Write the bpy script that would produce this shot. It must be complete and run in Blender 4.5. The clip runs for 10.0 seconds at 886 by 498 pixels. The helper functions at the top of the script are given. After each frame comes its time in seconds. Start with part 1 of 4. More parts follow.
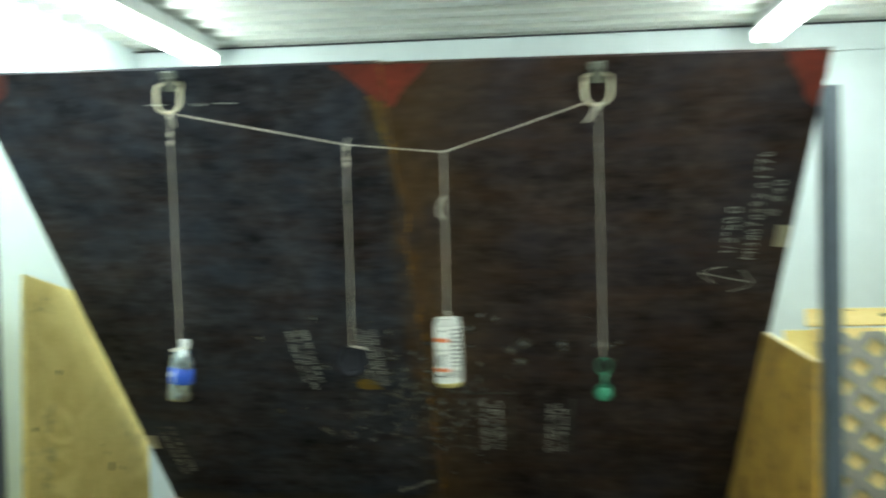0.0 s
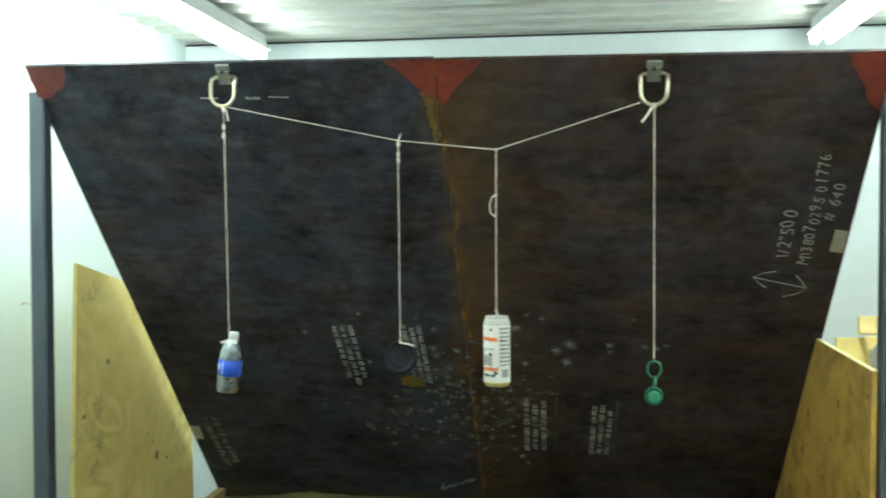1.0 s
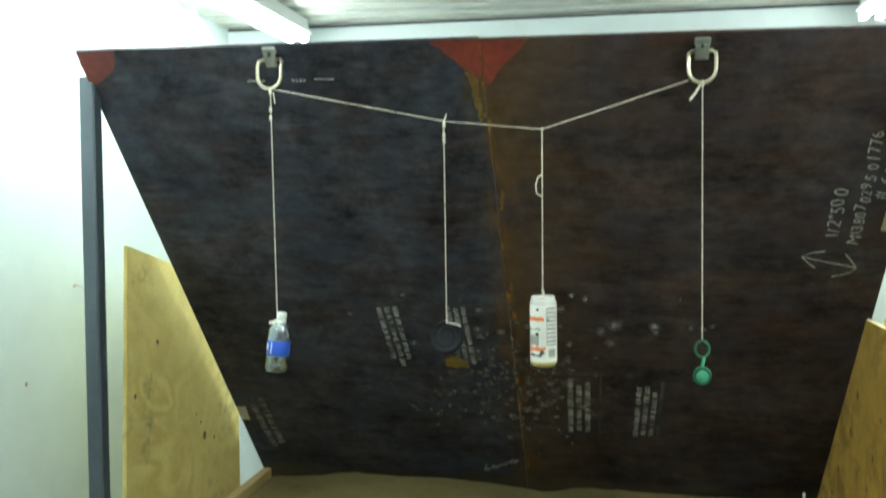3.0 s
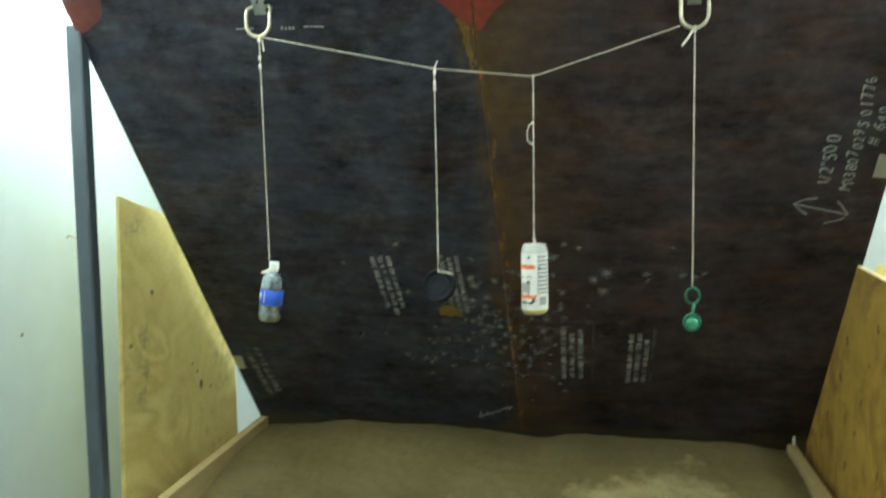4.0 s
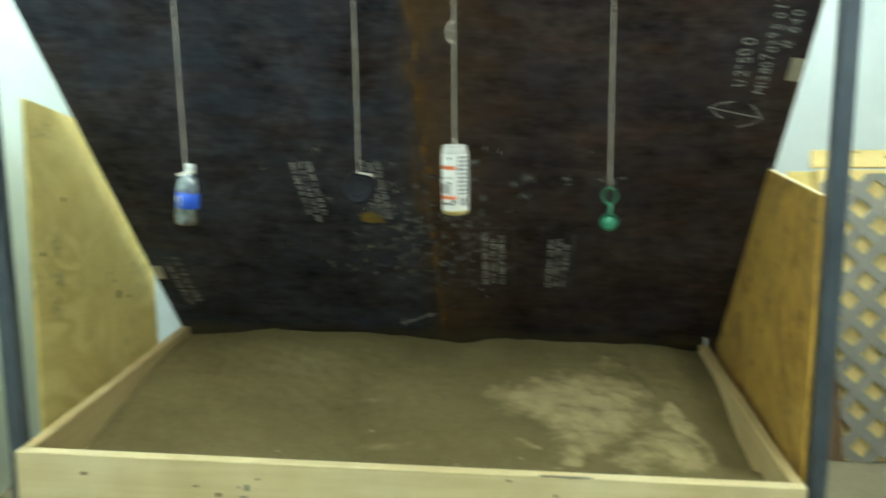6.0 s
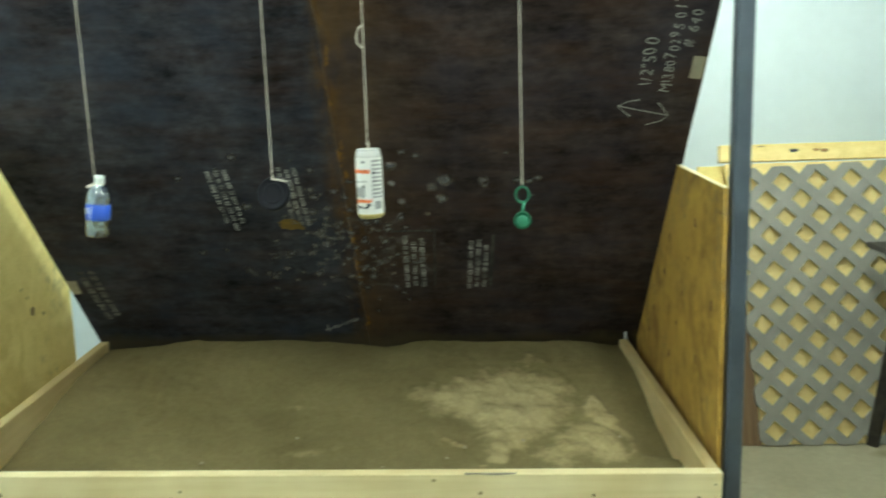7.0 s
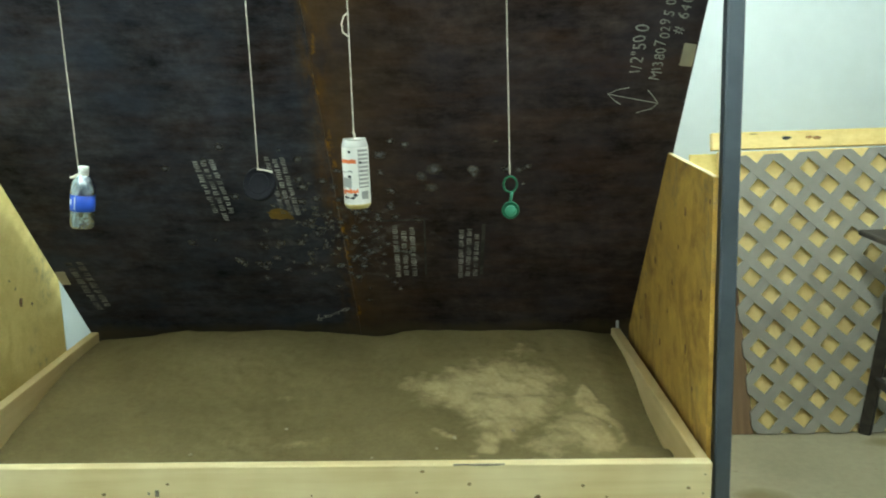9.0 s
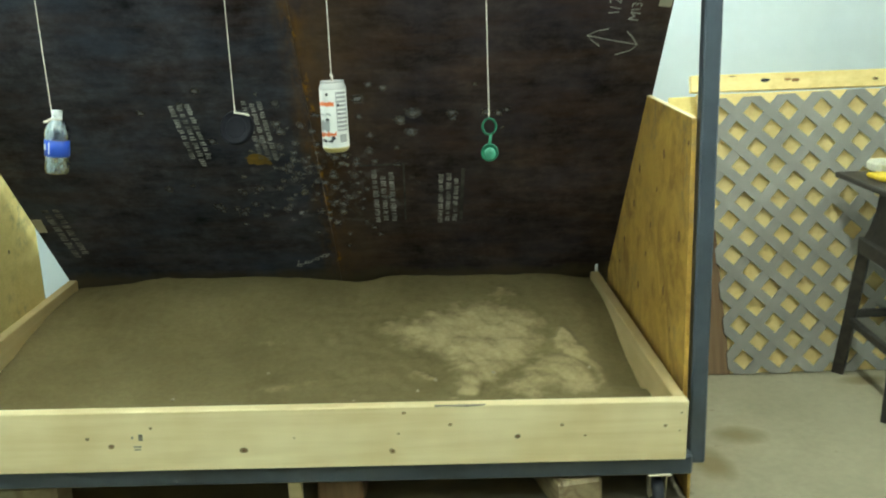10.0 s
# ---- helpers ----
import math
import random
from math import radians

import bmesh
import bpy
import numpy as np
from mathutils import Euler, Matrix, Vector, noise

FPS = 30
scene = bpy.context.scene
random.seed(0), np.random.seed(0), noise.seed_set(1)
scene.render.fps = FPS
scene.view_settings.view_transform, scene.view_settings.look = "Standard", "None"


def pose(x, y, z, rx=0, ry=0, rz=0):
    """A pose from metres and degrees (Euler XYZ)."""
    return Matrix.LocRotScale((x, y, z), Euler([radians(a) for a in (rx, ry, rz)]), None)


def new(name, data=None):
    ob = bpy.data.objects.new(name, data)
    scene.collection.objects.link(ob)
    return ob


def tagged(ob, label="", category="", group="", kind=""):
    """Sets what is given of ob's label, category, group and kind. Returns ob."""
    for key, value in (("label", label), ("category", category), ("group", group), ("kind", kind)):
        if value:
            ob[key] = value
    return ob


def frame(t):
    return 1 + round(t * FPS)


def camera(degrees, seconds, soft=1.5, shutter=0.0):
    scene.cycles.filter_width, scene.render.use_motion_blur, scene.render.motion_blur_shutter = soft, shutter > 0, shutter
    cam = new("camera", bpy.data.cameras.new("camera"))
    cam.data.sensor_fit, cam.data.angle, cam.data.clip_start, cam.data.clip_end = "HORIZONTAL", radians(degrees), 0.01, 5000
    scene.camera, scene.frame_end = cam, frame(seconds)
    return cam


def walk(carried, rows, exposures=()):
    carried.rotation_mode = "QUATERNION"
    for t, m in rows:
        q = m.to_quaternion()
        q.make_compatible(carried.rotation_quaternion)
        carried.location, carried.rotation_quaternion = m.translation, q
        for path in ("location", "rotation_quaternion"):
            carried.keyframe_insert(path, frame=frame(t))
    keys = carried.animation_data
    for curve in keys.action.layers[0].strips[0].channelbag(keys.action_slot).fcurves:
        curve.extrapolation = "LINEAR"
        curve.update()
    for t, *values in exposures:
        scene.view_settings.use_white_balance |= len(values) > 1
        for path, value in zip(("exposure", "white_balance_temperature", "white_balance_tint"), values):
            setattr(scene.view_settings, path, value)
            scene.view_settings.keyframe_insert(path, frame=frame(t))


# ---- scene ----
cam = camera(50.7, 10.0, soft=1.85, shutter=1.9)
ROWS = [
    (0.0, 0.458, -2.525, 1.531, 6.18, -1.62, 1.24),
    (0.1, 0.440, -2.515, 1.525, 6.72, -1.50, 1.16),
    (0.5, 0.424, -2.516, 1.536, 7.86, -1.57, 0.48),
    (1.0, 0.419, -2.516, 1.531, 8.47, -1.74, 0.08),
    (1.46, 0.407, -2.518, 1.536, 9.63, -0.87, -0.12),
    (1.5, 0.407, -2.518, 1.536, 9.67, -0.85, -0.12),
    (1.54, 0.407, -2.518, 1.536, 9.71, -0.85, -0.11),
    (2.0, 0.404, -2.521, 1.538, 10.63, -1.01, 0.07),
    (2.2, 0.396, -2.525, 1.536, 10.66, -1.12, 0.11),
    (3.3, 0.390, -2.528, 1.514, 10.66, -3.16, 0.47),
    (3.5, 0.388, -2.527, 1.518, 10.43, -3.55, 0.21),
    (4.0, 0.411, -2.527, 1.513, 10.52, -5.68, 0.70),
    (4.4, 0.387, -2.524, 1.498, 11.82, -5.95, 0.77),
    (4.5, 0.384, -2.528, 1.496, 11.28, -6.33, 0.63),
    (4.6, 0.389, -2.529, 1.488, 11.08, -6.49, 0.73),
    (5.0, 0.399, -2.529, 1.482, 10.03, -8.61, 0.24),
    (5.4, 0.404, -2.530, 1.453, 8.90, -9.81, 0.09),
    (5.5, 0.404, -2.530, 1.455, 8.35, -10.33, 0.11),
    (5.6, 0.407, -2.529, 1.465, 8.02, -10.66, 0.28),
    (6.0, 0.425, -2.526, 1.461, 5.99, -10.62, 0.33),
    (6.2, 0.424, -2.535, 1.455, 4.72, -10.73, 0.51),
    (7.3, 0.488, -2.544, 1.453, 1.11, -10.24, 1.57),
    (7.5, 0.497, -2.541, 1.457, 1.10, -10.56, 1.50),
    (8.0, 0.482, -2.538, 1.463, 1.72, -10.76, 1.69),
    (8.5, 0.491, -2.528, 1.465, 1.38, -11.18, 1.47),
    (9.0, 0.493, -2.522, 1.458, 1.28, -11.13, 1.66),
    (9.5, 0.502, -2.538, 1.463, 0.10, -13.81, 1.44),
    (10.0, 0.494, -2.527, 1.443, -0.01, -14.32, 1.82),
]
walk(cam, [(t, pose(x, y, z, 90 + pitch, roll, yaw)) for t, x, y, z, yaw, pitch, roll in ROWS], [(0.0, -0.16), (2.0, -0.11), (3.5, -0.04), (4.5, -0.06), (6.0, -0.04), (7.5, 0.04), (8.2, -0.06), (9.5, 0.0), (10.0, 0.06)])

# ---- world and light ----
world = bpy.data.worlds.new("world")
scene.world = world
world.use_nodes = True
world.node_tree.nodes["Background"].inputs[0].default_value = (0.75, 0.85, 0.9, 1)
world.node_tree.nodes["Background"].inputs[1].default_value = 0.15
TUBE_GLOW = 58.0
TUBE_COLOUR = (0.84, 1.0, 0.94, 1)


# ---- materials ----
def nodes_of(name):
    m = bpy.data.materials.new(name)
    m.use_nodes = True
    t = m.node_tree
    return m, t, t.nodes["Principled BSDF"]


def add(t, kind, **props):
    n = t.nodes.new(kind)
    for k, v in props.items():
        n.inputs[k].default_value = v
    return n


def coords(t, scale=(1, 1, 1), space="Object"):
    c = t.nodes.new("ShaderNodeTexCoord")
    m = t.nodes.new("ShaderNodeMapping")
    m.inputs["Scale"].default_value = scale
    t.links.new(c.outputs[space], m.inputs["Vector"])
    return m.outputs["Vector"]


def noise_at(t, vec, scale, detail=4.0, rough=0.55, distort=0.0):
    n = add(t, "ShaderNodeTexNoise", Scale=scale, Detail=detail, Roughness=rough, Distortion=distort)
    t.links.new(vec, n.inputs["Vector"])
    return n.outputs["Fac"]


def ramp(t, fac, stops):
    r = t.nodes.new("ShaderNodeValToRGB")
    e = r.color_ramp.elements
    while len(e) < len(stops):
        e.new(0.5)
    for i, (p, c) in enumerate(stops):
        e[i].position = p
        e[i].color = (*c, 1) if not isinstance(c, float) else (c, c, c, 1)
    t.links.new(fac, r.inputs["Fac"])
    return r.outputs["Color"]


def mixed(t, fac, a, b, blend="MIX"):
    m = t.nodes.new("ShaderNodeMix")
    m.data_type, m.blend_type = "RGBA", blend
    if isinstance(fac, float):
        m.inputs[0].default_value = fac
    else:
        t.links.new(fac, m.inputs[0])
    for sock, v in ((6, a), (7, b)):
        if isinstance(v, tuple):
            m.inputs[sock].default_value = (*v, 1)
        else:
            t.links.new(v, m.inputs[sock])
    return m.outputs[2]


def maths(t, op, a, b=0.0):
    m = t.nodes.new("ShaderNodeMath")
    m.operation = op
    for i, v in enumerate((a, b)):
        if isinstance(v, float):
            m.inputs[i].default_value = v
        else:
            t.links.new(v, m.inputs[i])
    return m.outputs[0]


def bump(t, bsdf, height, strength=0.3, distance=0.002):
    b = add(t, "ShaderNodeBump", Strength=strength, Distance=distance)
    t.links.new(height, b.inputs["Height"])
    t.links.new(b.outputs["Normal"], bsdf.inputs["Normal"])


def plain(name, colour, rough=0.5, metal=0.0, vary=0.12, scale=30.0, relief=0.1, spec=0.5):
    """A surface with mottling at two scales and fine relief."""
    m, t, b = nodes_of(name)
    v = coords(t)
    big = noise_at(t, v, scale * 0.12, 3.0)
    fine = noise_at(t, v, scale, 5.0)
    dark = tuple(c * (1 - 2 * vary) for c in colour)
    light = tuple(min(1, c * (1 + vary)) for c in colour)
    c1 = ramp(t, big, [(0.3, dark), (0.7, light)])
    c2 = ramp(t, fine, [(0.3, 1 - vary), (0.7, 1.0)])
    t.links.new(mixed(t, 1.0, c1, c2, "MULTIPLY"), b.inputs["Base Color"])
    b.inputs["Roughness"].default_value, b.inputs["Metallic"].default_value = rough, metal
    b.inputs["Specular IOR Level"].default_value = spec
    bump(t, b, fine, relief)
    return m


def wood(name, light, dark, along="X", scale=1.0, rough=0.65, stretch=0.35, figure=0.16, fibre=0.85):
    """Sawn softwood with long grain."""
    m, t, b = nodes_of(name)
    long = {"X": (stretch, 6, 6), "Y": (6, stretch, 6), "Z": (6, 6, stretch)}[along]
    v = coords(t, tuple(scale * a for a in long))
    bend = noise_at(t, v, 1.1, 3.0, 0.5, 0.6)
    grain = noise_at(t, v, 9.0, 5.0, 0.6, 0.4)
    rings = t.nodes.new("ShaderNodeMath")
    rings.operation = "SINE"
    t.links.new(maths(t, "MULTIPLY", bend, 38.0), rings.inputs[0])
    fac = maths(t, "ADD", maths(t, "MULTIPLY", rings.outputs[0], figure), maths(t, "ADD", maths(t, "MULTIPLY", grain, fibre), 0.42 * (0.85 - fibre) / 0.85))
    col = ramp(t, fac, [(0.2, dark), (0.62, light)])
    blot = noise_at(t, coords(t), 2.6, 3.0)
    col = mixed(t, 1.0, col, ramp(t, blot, [(0.3, (0.8, 0.74, 0.64)), (0.65, (1.0, 1.0, 1.0))]), "MULTIPLY")
    t.links.new(col, b.inputs["Base Color"])
    b.inputs["Roughness"].default_value = rough
    bump(t, b, grain, 0.25, 0.001)
    return m


def plywood_material(name, light, dark, grime, mottle, along):
    """Rotary-cut veneer: wavering contour figure in patches, fine fibre, mottling and handling grime."""
    m, t, b = nodes_of(name)
    v = coords(t)
    warp = noise_at(t, coords(t, along), 1.5, 3.0, 0.5, 0.9)
    rings = t.nodes.new("ShaderNodeMath")
    rings.operation = "SINE"
    t.links.new(maths(t, "MULTIPLY", warp, 46.0), rings.inputs[0])
    where = ramp(t, noise_at(t, v, 2.1, 2.0), [(0.42, 0.03), (0.62, 0.15)])
    fibre = noise_at(t, coords(t, tuple(14 * a for a in along)), 5.0, 5.0, 0.65)
    fac = maths(t, "ADD", maths(t, "MULTIPLY", rings.outputs[0], where), maths(t, "ADD", maths(t, "MULTIPLY", fibre, 0.4), 0.28))
    col = ramp(t, fac, [(0.25, dark), (0.62, light)])
    col = mixed(t, ramp(t, noise_at(t, v, 7.0, 5.0, 0.68, 0.4), [(0.48, 0.0), (0.66, mottle)]), col, tuple(c * k for c, k in zip(dark, (0.72, 0.62, 0.5))))
    dirt = maths(t, "MULTIPLY", ramp(t, noise_at(t, v, 3.1, 3.0), [(0.56, 0.0), (0.68, 1.0)]), ramp(t, noise_at(t, v, 26.0, 5.0, 0.7), [(0.46, 0.0), (0.62, grime)]))
    col = mixed(t, dirt, col, (0.16, 0.13, 0.09))
    t.links.new(col, b.inputs["Base Color"])
    b.inputs["Roughness"].default_value = 0.62
    b.inputs["Specular IOR Level"].default_value = 0.3
    bump(t, b, fibre, 0.25, 0.001)
    return m


def steel_plate_material(name, dark, light, blue, rust, seed):
    """Hot-rolled plate: mill scale, brown rust, a rust run along the middle seam, pale lead splash."""
    m, t, b = nodes_of(name)
    v = coords(t)
    shift = t.nodes.new("ShaderNodeVectorMath")
    shift.inputs[1].default_value = (seed, seed * 0.7, 0)
    t.links.new(v, shift.inputs[0])
    w = shift.outputs[0]
    streak = coords(t, (0.8, 2.6, 1))
    big = noise_at(t, w, 3.2, 8.0, 0.66, 0.3)
    lines = noise_at(t, streak, 9.0, 6.0, 0.62)
    fine = noise_at(t, w, 60.0, 4.0)
    blotch = noise_at(t, w, 17.0, 7.0, 0.72)
    tone = maths(t, "ADD", maths(t, "ADD", maths(t, "MULTIPLY", big, 0.42), maths(t, "MULTIPLY", lines, 0.28)), maths(t, "MULTIPLY", blotch, 0.30))
    col = ramp(t, tone, [(0.38, dark), (0.50, tuple(0.42 * (p + q) for p, q in zip(dark, light))), (0.63, light)])
    # bluish bare scale and brown rust patches
    col = mixed(t, ramp(t, noise_at(t, w, 4.0, 7.0, 0.62), [(0.44, 0.0), (0.70, 0.6)]), col, blue)
    col = mixed(t, ramp(t, noise_at(t, streak, 3.5, 7.0, 0.64), [(0.46, 0.0), (0.68, rust)]), col, (0.095, 0.045, 0.022))
    sep = t.nodes.new("ShaderNodeSeparateXYZ")
    t.links.new(v, sep.inputs[0])
    # rust beside the seam
    wob = noise_at(t, coords(t, (1, 0.6, 1)), 4.0, 5.0)
    off = maths(t, "ABSOLUTE", maths(t, "SUBTRACT", maths(t, "ADD", sep.outputs[0], maths(t, "MULTIPLY", wob, 0.10)), 0.065))
    near = ramp(t, off, [(0.012, 1.0), (0.085, 0.0)])
    patch = ramp(t, noise_at(t, coords(t, (3, 1, 1)), 5.0, 5.0, 0.65), [(0.42, 0.0), (0.68, 0.75)])
    col = mixed(t, maths(t, "MULTIPLY", near, patch), col, (0.16, 0.078, 0.012))
    band = ramp(t, maths(t, "ADD", sep.outputs[0], maths(t, "MULTIPLY", maths(t, "SUBTRACT", wob, 0.5), 0.12)), [(0.0, 0.0), (0.012, 0.58), (0.10, 0.50), (0.40, 0.0)])
    col = mixed(t, maths(t, "MULTIPLY", band, ramp(t, big, [(0.35, 0.25), (0.6, 1.0)])), col, (0.104, 0.060, 0.024))
    thin = ramp(t, off, [(0.003, 1.0), (0.016, 0.0)])
    spots = ramp(t, noise_at(t, coords(t, (2, 1, 1)), 13.0, 5.0, 0.65), [(0.53, 0.0), (0.64, 0.9)])
    col = mixed(t, maths(t, "MULTIPLY", thin, spots), col, (0.34, 0.17, 0.012))
    # grey splash where shots struck, thickest low in the middle
    dx = maths(t, "DIVIDE", maths(t, "SUBTRACT", sep.outputs[0], 0.03), 0.42)
    dy = maths(t, "DIVIDE", maths(t, "ADD", sep.outputs[1], 1.55), 0.38)
    r2 = maths(t, "ADD", maths(t, "MULTIPLY", dx, dx), maths(t, "MULTIPLY", dy, dy))
    zone = ramp(t, r2, [(0.05, 1.0), (1.0, 0.0)])
    splash = ramp(t, noise_at(t, w, 15.0, 4.0, 0.6, 0.5), [(0.55, 0.0), (0.68, 1.0)])
    col = mixed(t, maths(t, "MULTIPLY", maths(t, "MULTIPLY", zone, splash), 0.6), col, (0.18, 0.18, 0.185))
    # sand dust clinging just above the heap
    low = maths(t, "ADD", sep.outputs[1], maths(t, "MULTIPLY", noise_at(t, coords(t, (1, 0.3, 1)), 6.0, 5.0, 0.6), 0.16))
    dust = ramp(t, maths(t, "ADD", low, 2.125), [(0.0, 0.8), (0.07, 0.0)])
    col = mixed(t, dust, col, (0.11, 0.085, 0.045))
    t.links.new(col, b.inputs["Base Color"])
    t.links.new(ramp(t, lines, [(0.35, 0.34), (0.65, 0.55)]), b.inputs["Roughness"])
    b.inputs["Specular IOR Level"].default_value = 0.06
    b.inputs["Metallic"].default_value = 0.0
    bump(t, b, maths(t, "ADD", maths(t, "MULTIPLY", fine, 0.4), lines), 0.25, 0.0015)
    return m


def sand_material():
    m, t, b = nodes_of("sand")
    v = coords(t)
    big = noise_at(t, v, 2.2, 4.0)
    mid = noise_at(t, v, 22.0, 5.0, 0.65)
    fine = noise_at(t, v, 420.0, 3.0)
    damp = ramp(t, big, [(0.35, (0.206, 0.162, 0.070)), (0.65, (0.270, 0.216, 0.097))])
    a = t.nodes.new("ShaderNodeAttribute")
    a.attribute_name = "dry"
    clod = noise_at(t, v, 48.0, 6.0, 0.7, 0.4)
    edge = maths(t, "ADD", a.outputs["Fac"], maths(t, "MULTIPLY", maths(t, "SUBTRACT", mid, 0.5), 0.8))
    col = mixed(t, ramp(t, edge, [(0.28, 0.0), (0.85, 1.0)]), damp, (0.53, 0.425, 0.215))
    col = mixed(t, 1.0, col, ramp(t, clod, [(0.34, (0.84, 0.82, 0.78)), (0.60, (1.0, 1.0, 1.0))]), "MULTIPLY")
    grit = ramp(t, fine, [(0.3, 0.72), (0.7, 1.0)])
    t.links.new(mixed(t, 1.0, col, grit, "MULTIPLY"), b.inputs["Base Color"])
    b.inputs["Roughness"].default_value = 0.95
    b.inputs["Specular IOR Level"].default_value = 0.15
    bump(t, b, maths(t, "ADD", maths(t, "ADD", maths(t, "MULTIPLY", fine, 0.3), mid), maths(t, "MULTIPLY", clod, 0.4)), 0.5, 0.005)
    return m


def concrete_material():
    """Smooth dusty concrete with a brown spill and a few dark spots."""
    m, t, b = nodes_of("concrete_floor")
    v = coords(t)
    big = noise_at(t, v, 1.7, 5.0, 0.6)
    fine = noise_at(t, v, 34.0, 5.0, 0.6)
    col = ramp(t, big, [(0.3, (0.235, 0.202, 0.126)), (0.7, (0.305, 0.266, 0.170))])
    col = mixed(t, 1.0, col, ramp(t, fine, [(0.3, 0.88), (0.7, 1.0)]), "MULTIPLY")
    sep = t.nodes.new("ShaderNodeSeparateXYZ")
    t.links.new(v, sep.inputs[0])
    wob = maths(t, "MULTIPLY", maths(t, "SUBTRACT", noise_at(t, v, 9.0, 5.0, 0.65), 0.5), 0.9)
    spill = None
    for sx, sy, rx, ry in ((1.51, 0.565, 0.12, 0.09), (1.36, 0.35, 0.08, 0.15), (2.16, 1.03, 0.13, 0.06)):
        dx = maths(t, "DIVIDE", maths(t, "SUBTRACT", sep.outputs[0], sx), rx)
        dy = maths(t, "DIVIDE", maths(t, "SUBTRACT", sep.outputs[1], sy), ry)
        r2 = maths(t, "ADD", maths(t, "MULTIPLY", dx, dx), maths(t, "MULTIPLY", dy, dy))
        r2 = maths(t, "ADD", r2, wob)
        spill = r2 if spill is None else maths(t, "MINIMUM", spill, r2)
    col = mixed(t, ramp(t, spill, [(0.1, 0.85), (0.9, 0.0)]), col, (0.16, 0.118, 0.05))
    col = mixed(t, ramp(t, noise_at(t, v, 11.0, 2.0), [(0.70, 0.0), (0.76, 0.5)]), col, (0.15, 0.12, 0.06))
    t.links.new(col, b.inputs["Base Color"])
    b.inputs["Roughness"].default_value = 0.8
    b.inputs["Specular IOR Level"].default_value = 0.2
    bump(t, b, fine, 0.2)
    return m


def glow_material():
    m, t, b = nodes_of("lit_tube")
    b.inputs["Base Color"].default_value = (0.9, 0.9, 0.9, 1)
    b.inputs["Emission Color"].default_value = TUBE_COLOUR
    b.inputs["Emission Strength"].default_value = TUBE_GLOW
    return m


def clear_plastic():
    """Thin clear crinkled plastic: mostly see-through, with bright glints."""
    m, t, b = nodes_of("clear_plastic")
    b.inputs["Base Color"].default_value = (0.80, 0.86, 0.88, 1)
    b.inputs["Roughness"].default_value = 0.07
    b.inputs["Metallic"].default_value = 1.0
    bump(t, b, noise_at(t, coords(t, (1, 1, 0.6)), 55.0, 2.0), 1.0, 0.010)
    see = t.nodes.new("ShaderNodeBsdfTransparent")
    see.inputs[0].default_value = (0.93, 0.96, 0.96, 1)
    mix = t.nodes.new("ShaderNodeMixShader")
    gloss = add(t, "ShaderNodeFresnel", IOR=1.45)
    t.links.new(maths(t, "ADD", gloss.outputs[0], 0.34), mix.inputs[0])
    t.links.new(see.outputs[0], mix.inputs[1])
    t.links.new(b.outputs[0], mix.inputs[2])
    t.links.new(mix.outputs[0], t.nodes["Material Output"].inputs["Surface"])
    return m


def splash_material():
    """Thin grey lead dust, dense in the middle of a blot and fading out raggedly."""
    m, t, b = nodes_of("lead_splash")
    v = coords(t)
    b.inputs["Base Color"].default_value = (0.20, 0.195, 0.20, 1)
    b.inputs["Roughness"].default_value = 0.75
    mid = t.nodes.new("ShaderNodeVectorMath")
    mid.operation = "DISTANCE"
    flat = t.nodes.new("ShaderNodeVectorMath")
    flat.operation = "MULTIPLY"
    flat.inputs[1].default_value = (1, 1, 0)
    g = t.nodes.new("ShaderNodeTexCoord")
    t.links.new(g.outputs["Generated"], flat.inputs[0])
    t.links.new(flat.outputs[0], mid.inputs[0])
    mid.inputs[1].default_value = (0.5, 0.5, 0)
    ragged = maths(t, "ADD", mid.outputs["Value"], maths(t, "MULTIPLY", maths(t, "SUBTRACT", noise_at(t, v, 70.0, 4.0, 0.65), 0.5), 0.55))
    see = t.nodes.new("ShaderNodeBsdfTransparent")
    mix = t.nodes.new("ShaderNodeMixShader")
    t.links.new(ramp(t, ragged, [(0.08, 0.72), (0.28, 0.36), (0.46, 0.0)]), mix.inputs[0])
    t.links.new(see.outputs[0], mix.inputs[1])
    t.links.new(b.outputs[0], mix.inputs[2])
    t.links.new(mix.outputs[0], t.nodes["Material Output"].inputs["Surface"])
    return m


WALL = plain("white_painted_wall", (0.72, 0.79, 0.80), 0.45, vary=0.04, scale=14, relief=0.05)
# West wall's white is toned down to stand in for dimmer light there.
WALL_WEST = plain("dimmed_greenish_white_wall", (0.60, 0.68, 0.665), 0.45, vary=0.05, scale=9, relief=0.05)
CEIL = plain("white_corrugated_sheet", (0.65, 0.66, 0.60), 0.4, vary=0.05, scale=12, relief=0.04)
CONCRETE = concrete_material()
FRAME_PAINT = plain("dark_grey_painted_steel", (0.072, 0.090, 0.112), 0.42, vary=0.12, scale=40)
PLATE_L = steel_plate_material("black_mill_scale_steel", (0.0026, 0.0024, 0.0042), (0.092, 0.090, 0.108), (0.058, 0.072, 0.105), 0.25, 0.0)
PLATE_R = steel_plate_material("brown_mill_scale_steel", (0.0042, 0.0026, 0.0038), (0.100, 0.077, 0.076), (0.060, 0.054, 0.072), 0.4, 7.3)
RED = plain("worn_red_paint", (0.20, 0.026, 0.016), 0.55, vary=0.3, scale=40)
# Front board's pine is toned paler than the sides, for lack of front light.
PINE = wood("fresh_pine_board", (0.95, 0.82, 0.50), (0.82, 0.67, 0.36), "X", figure=0.07, fibre=0.45)
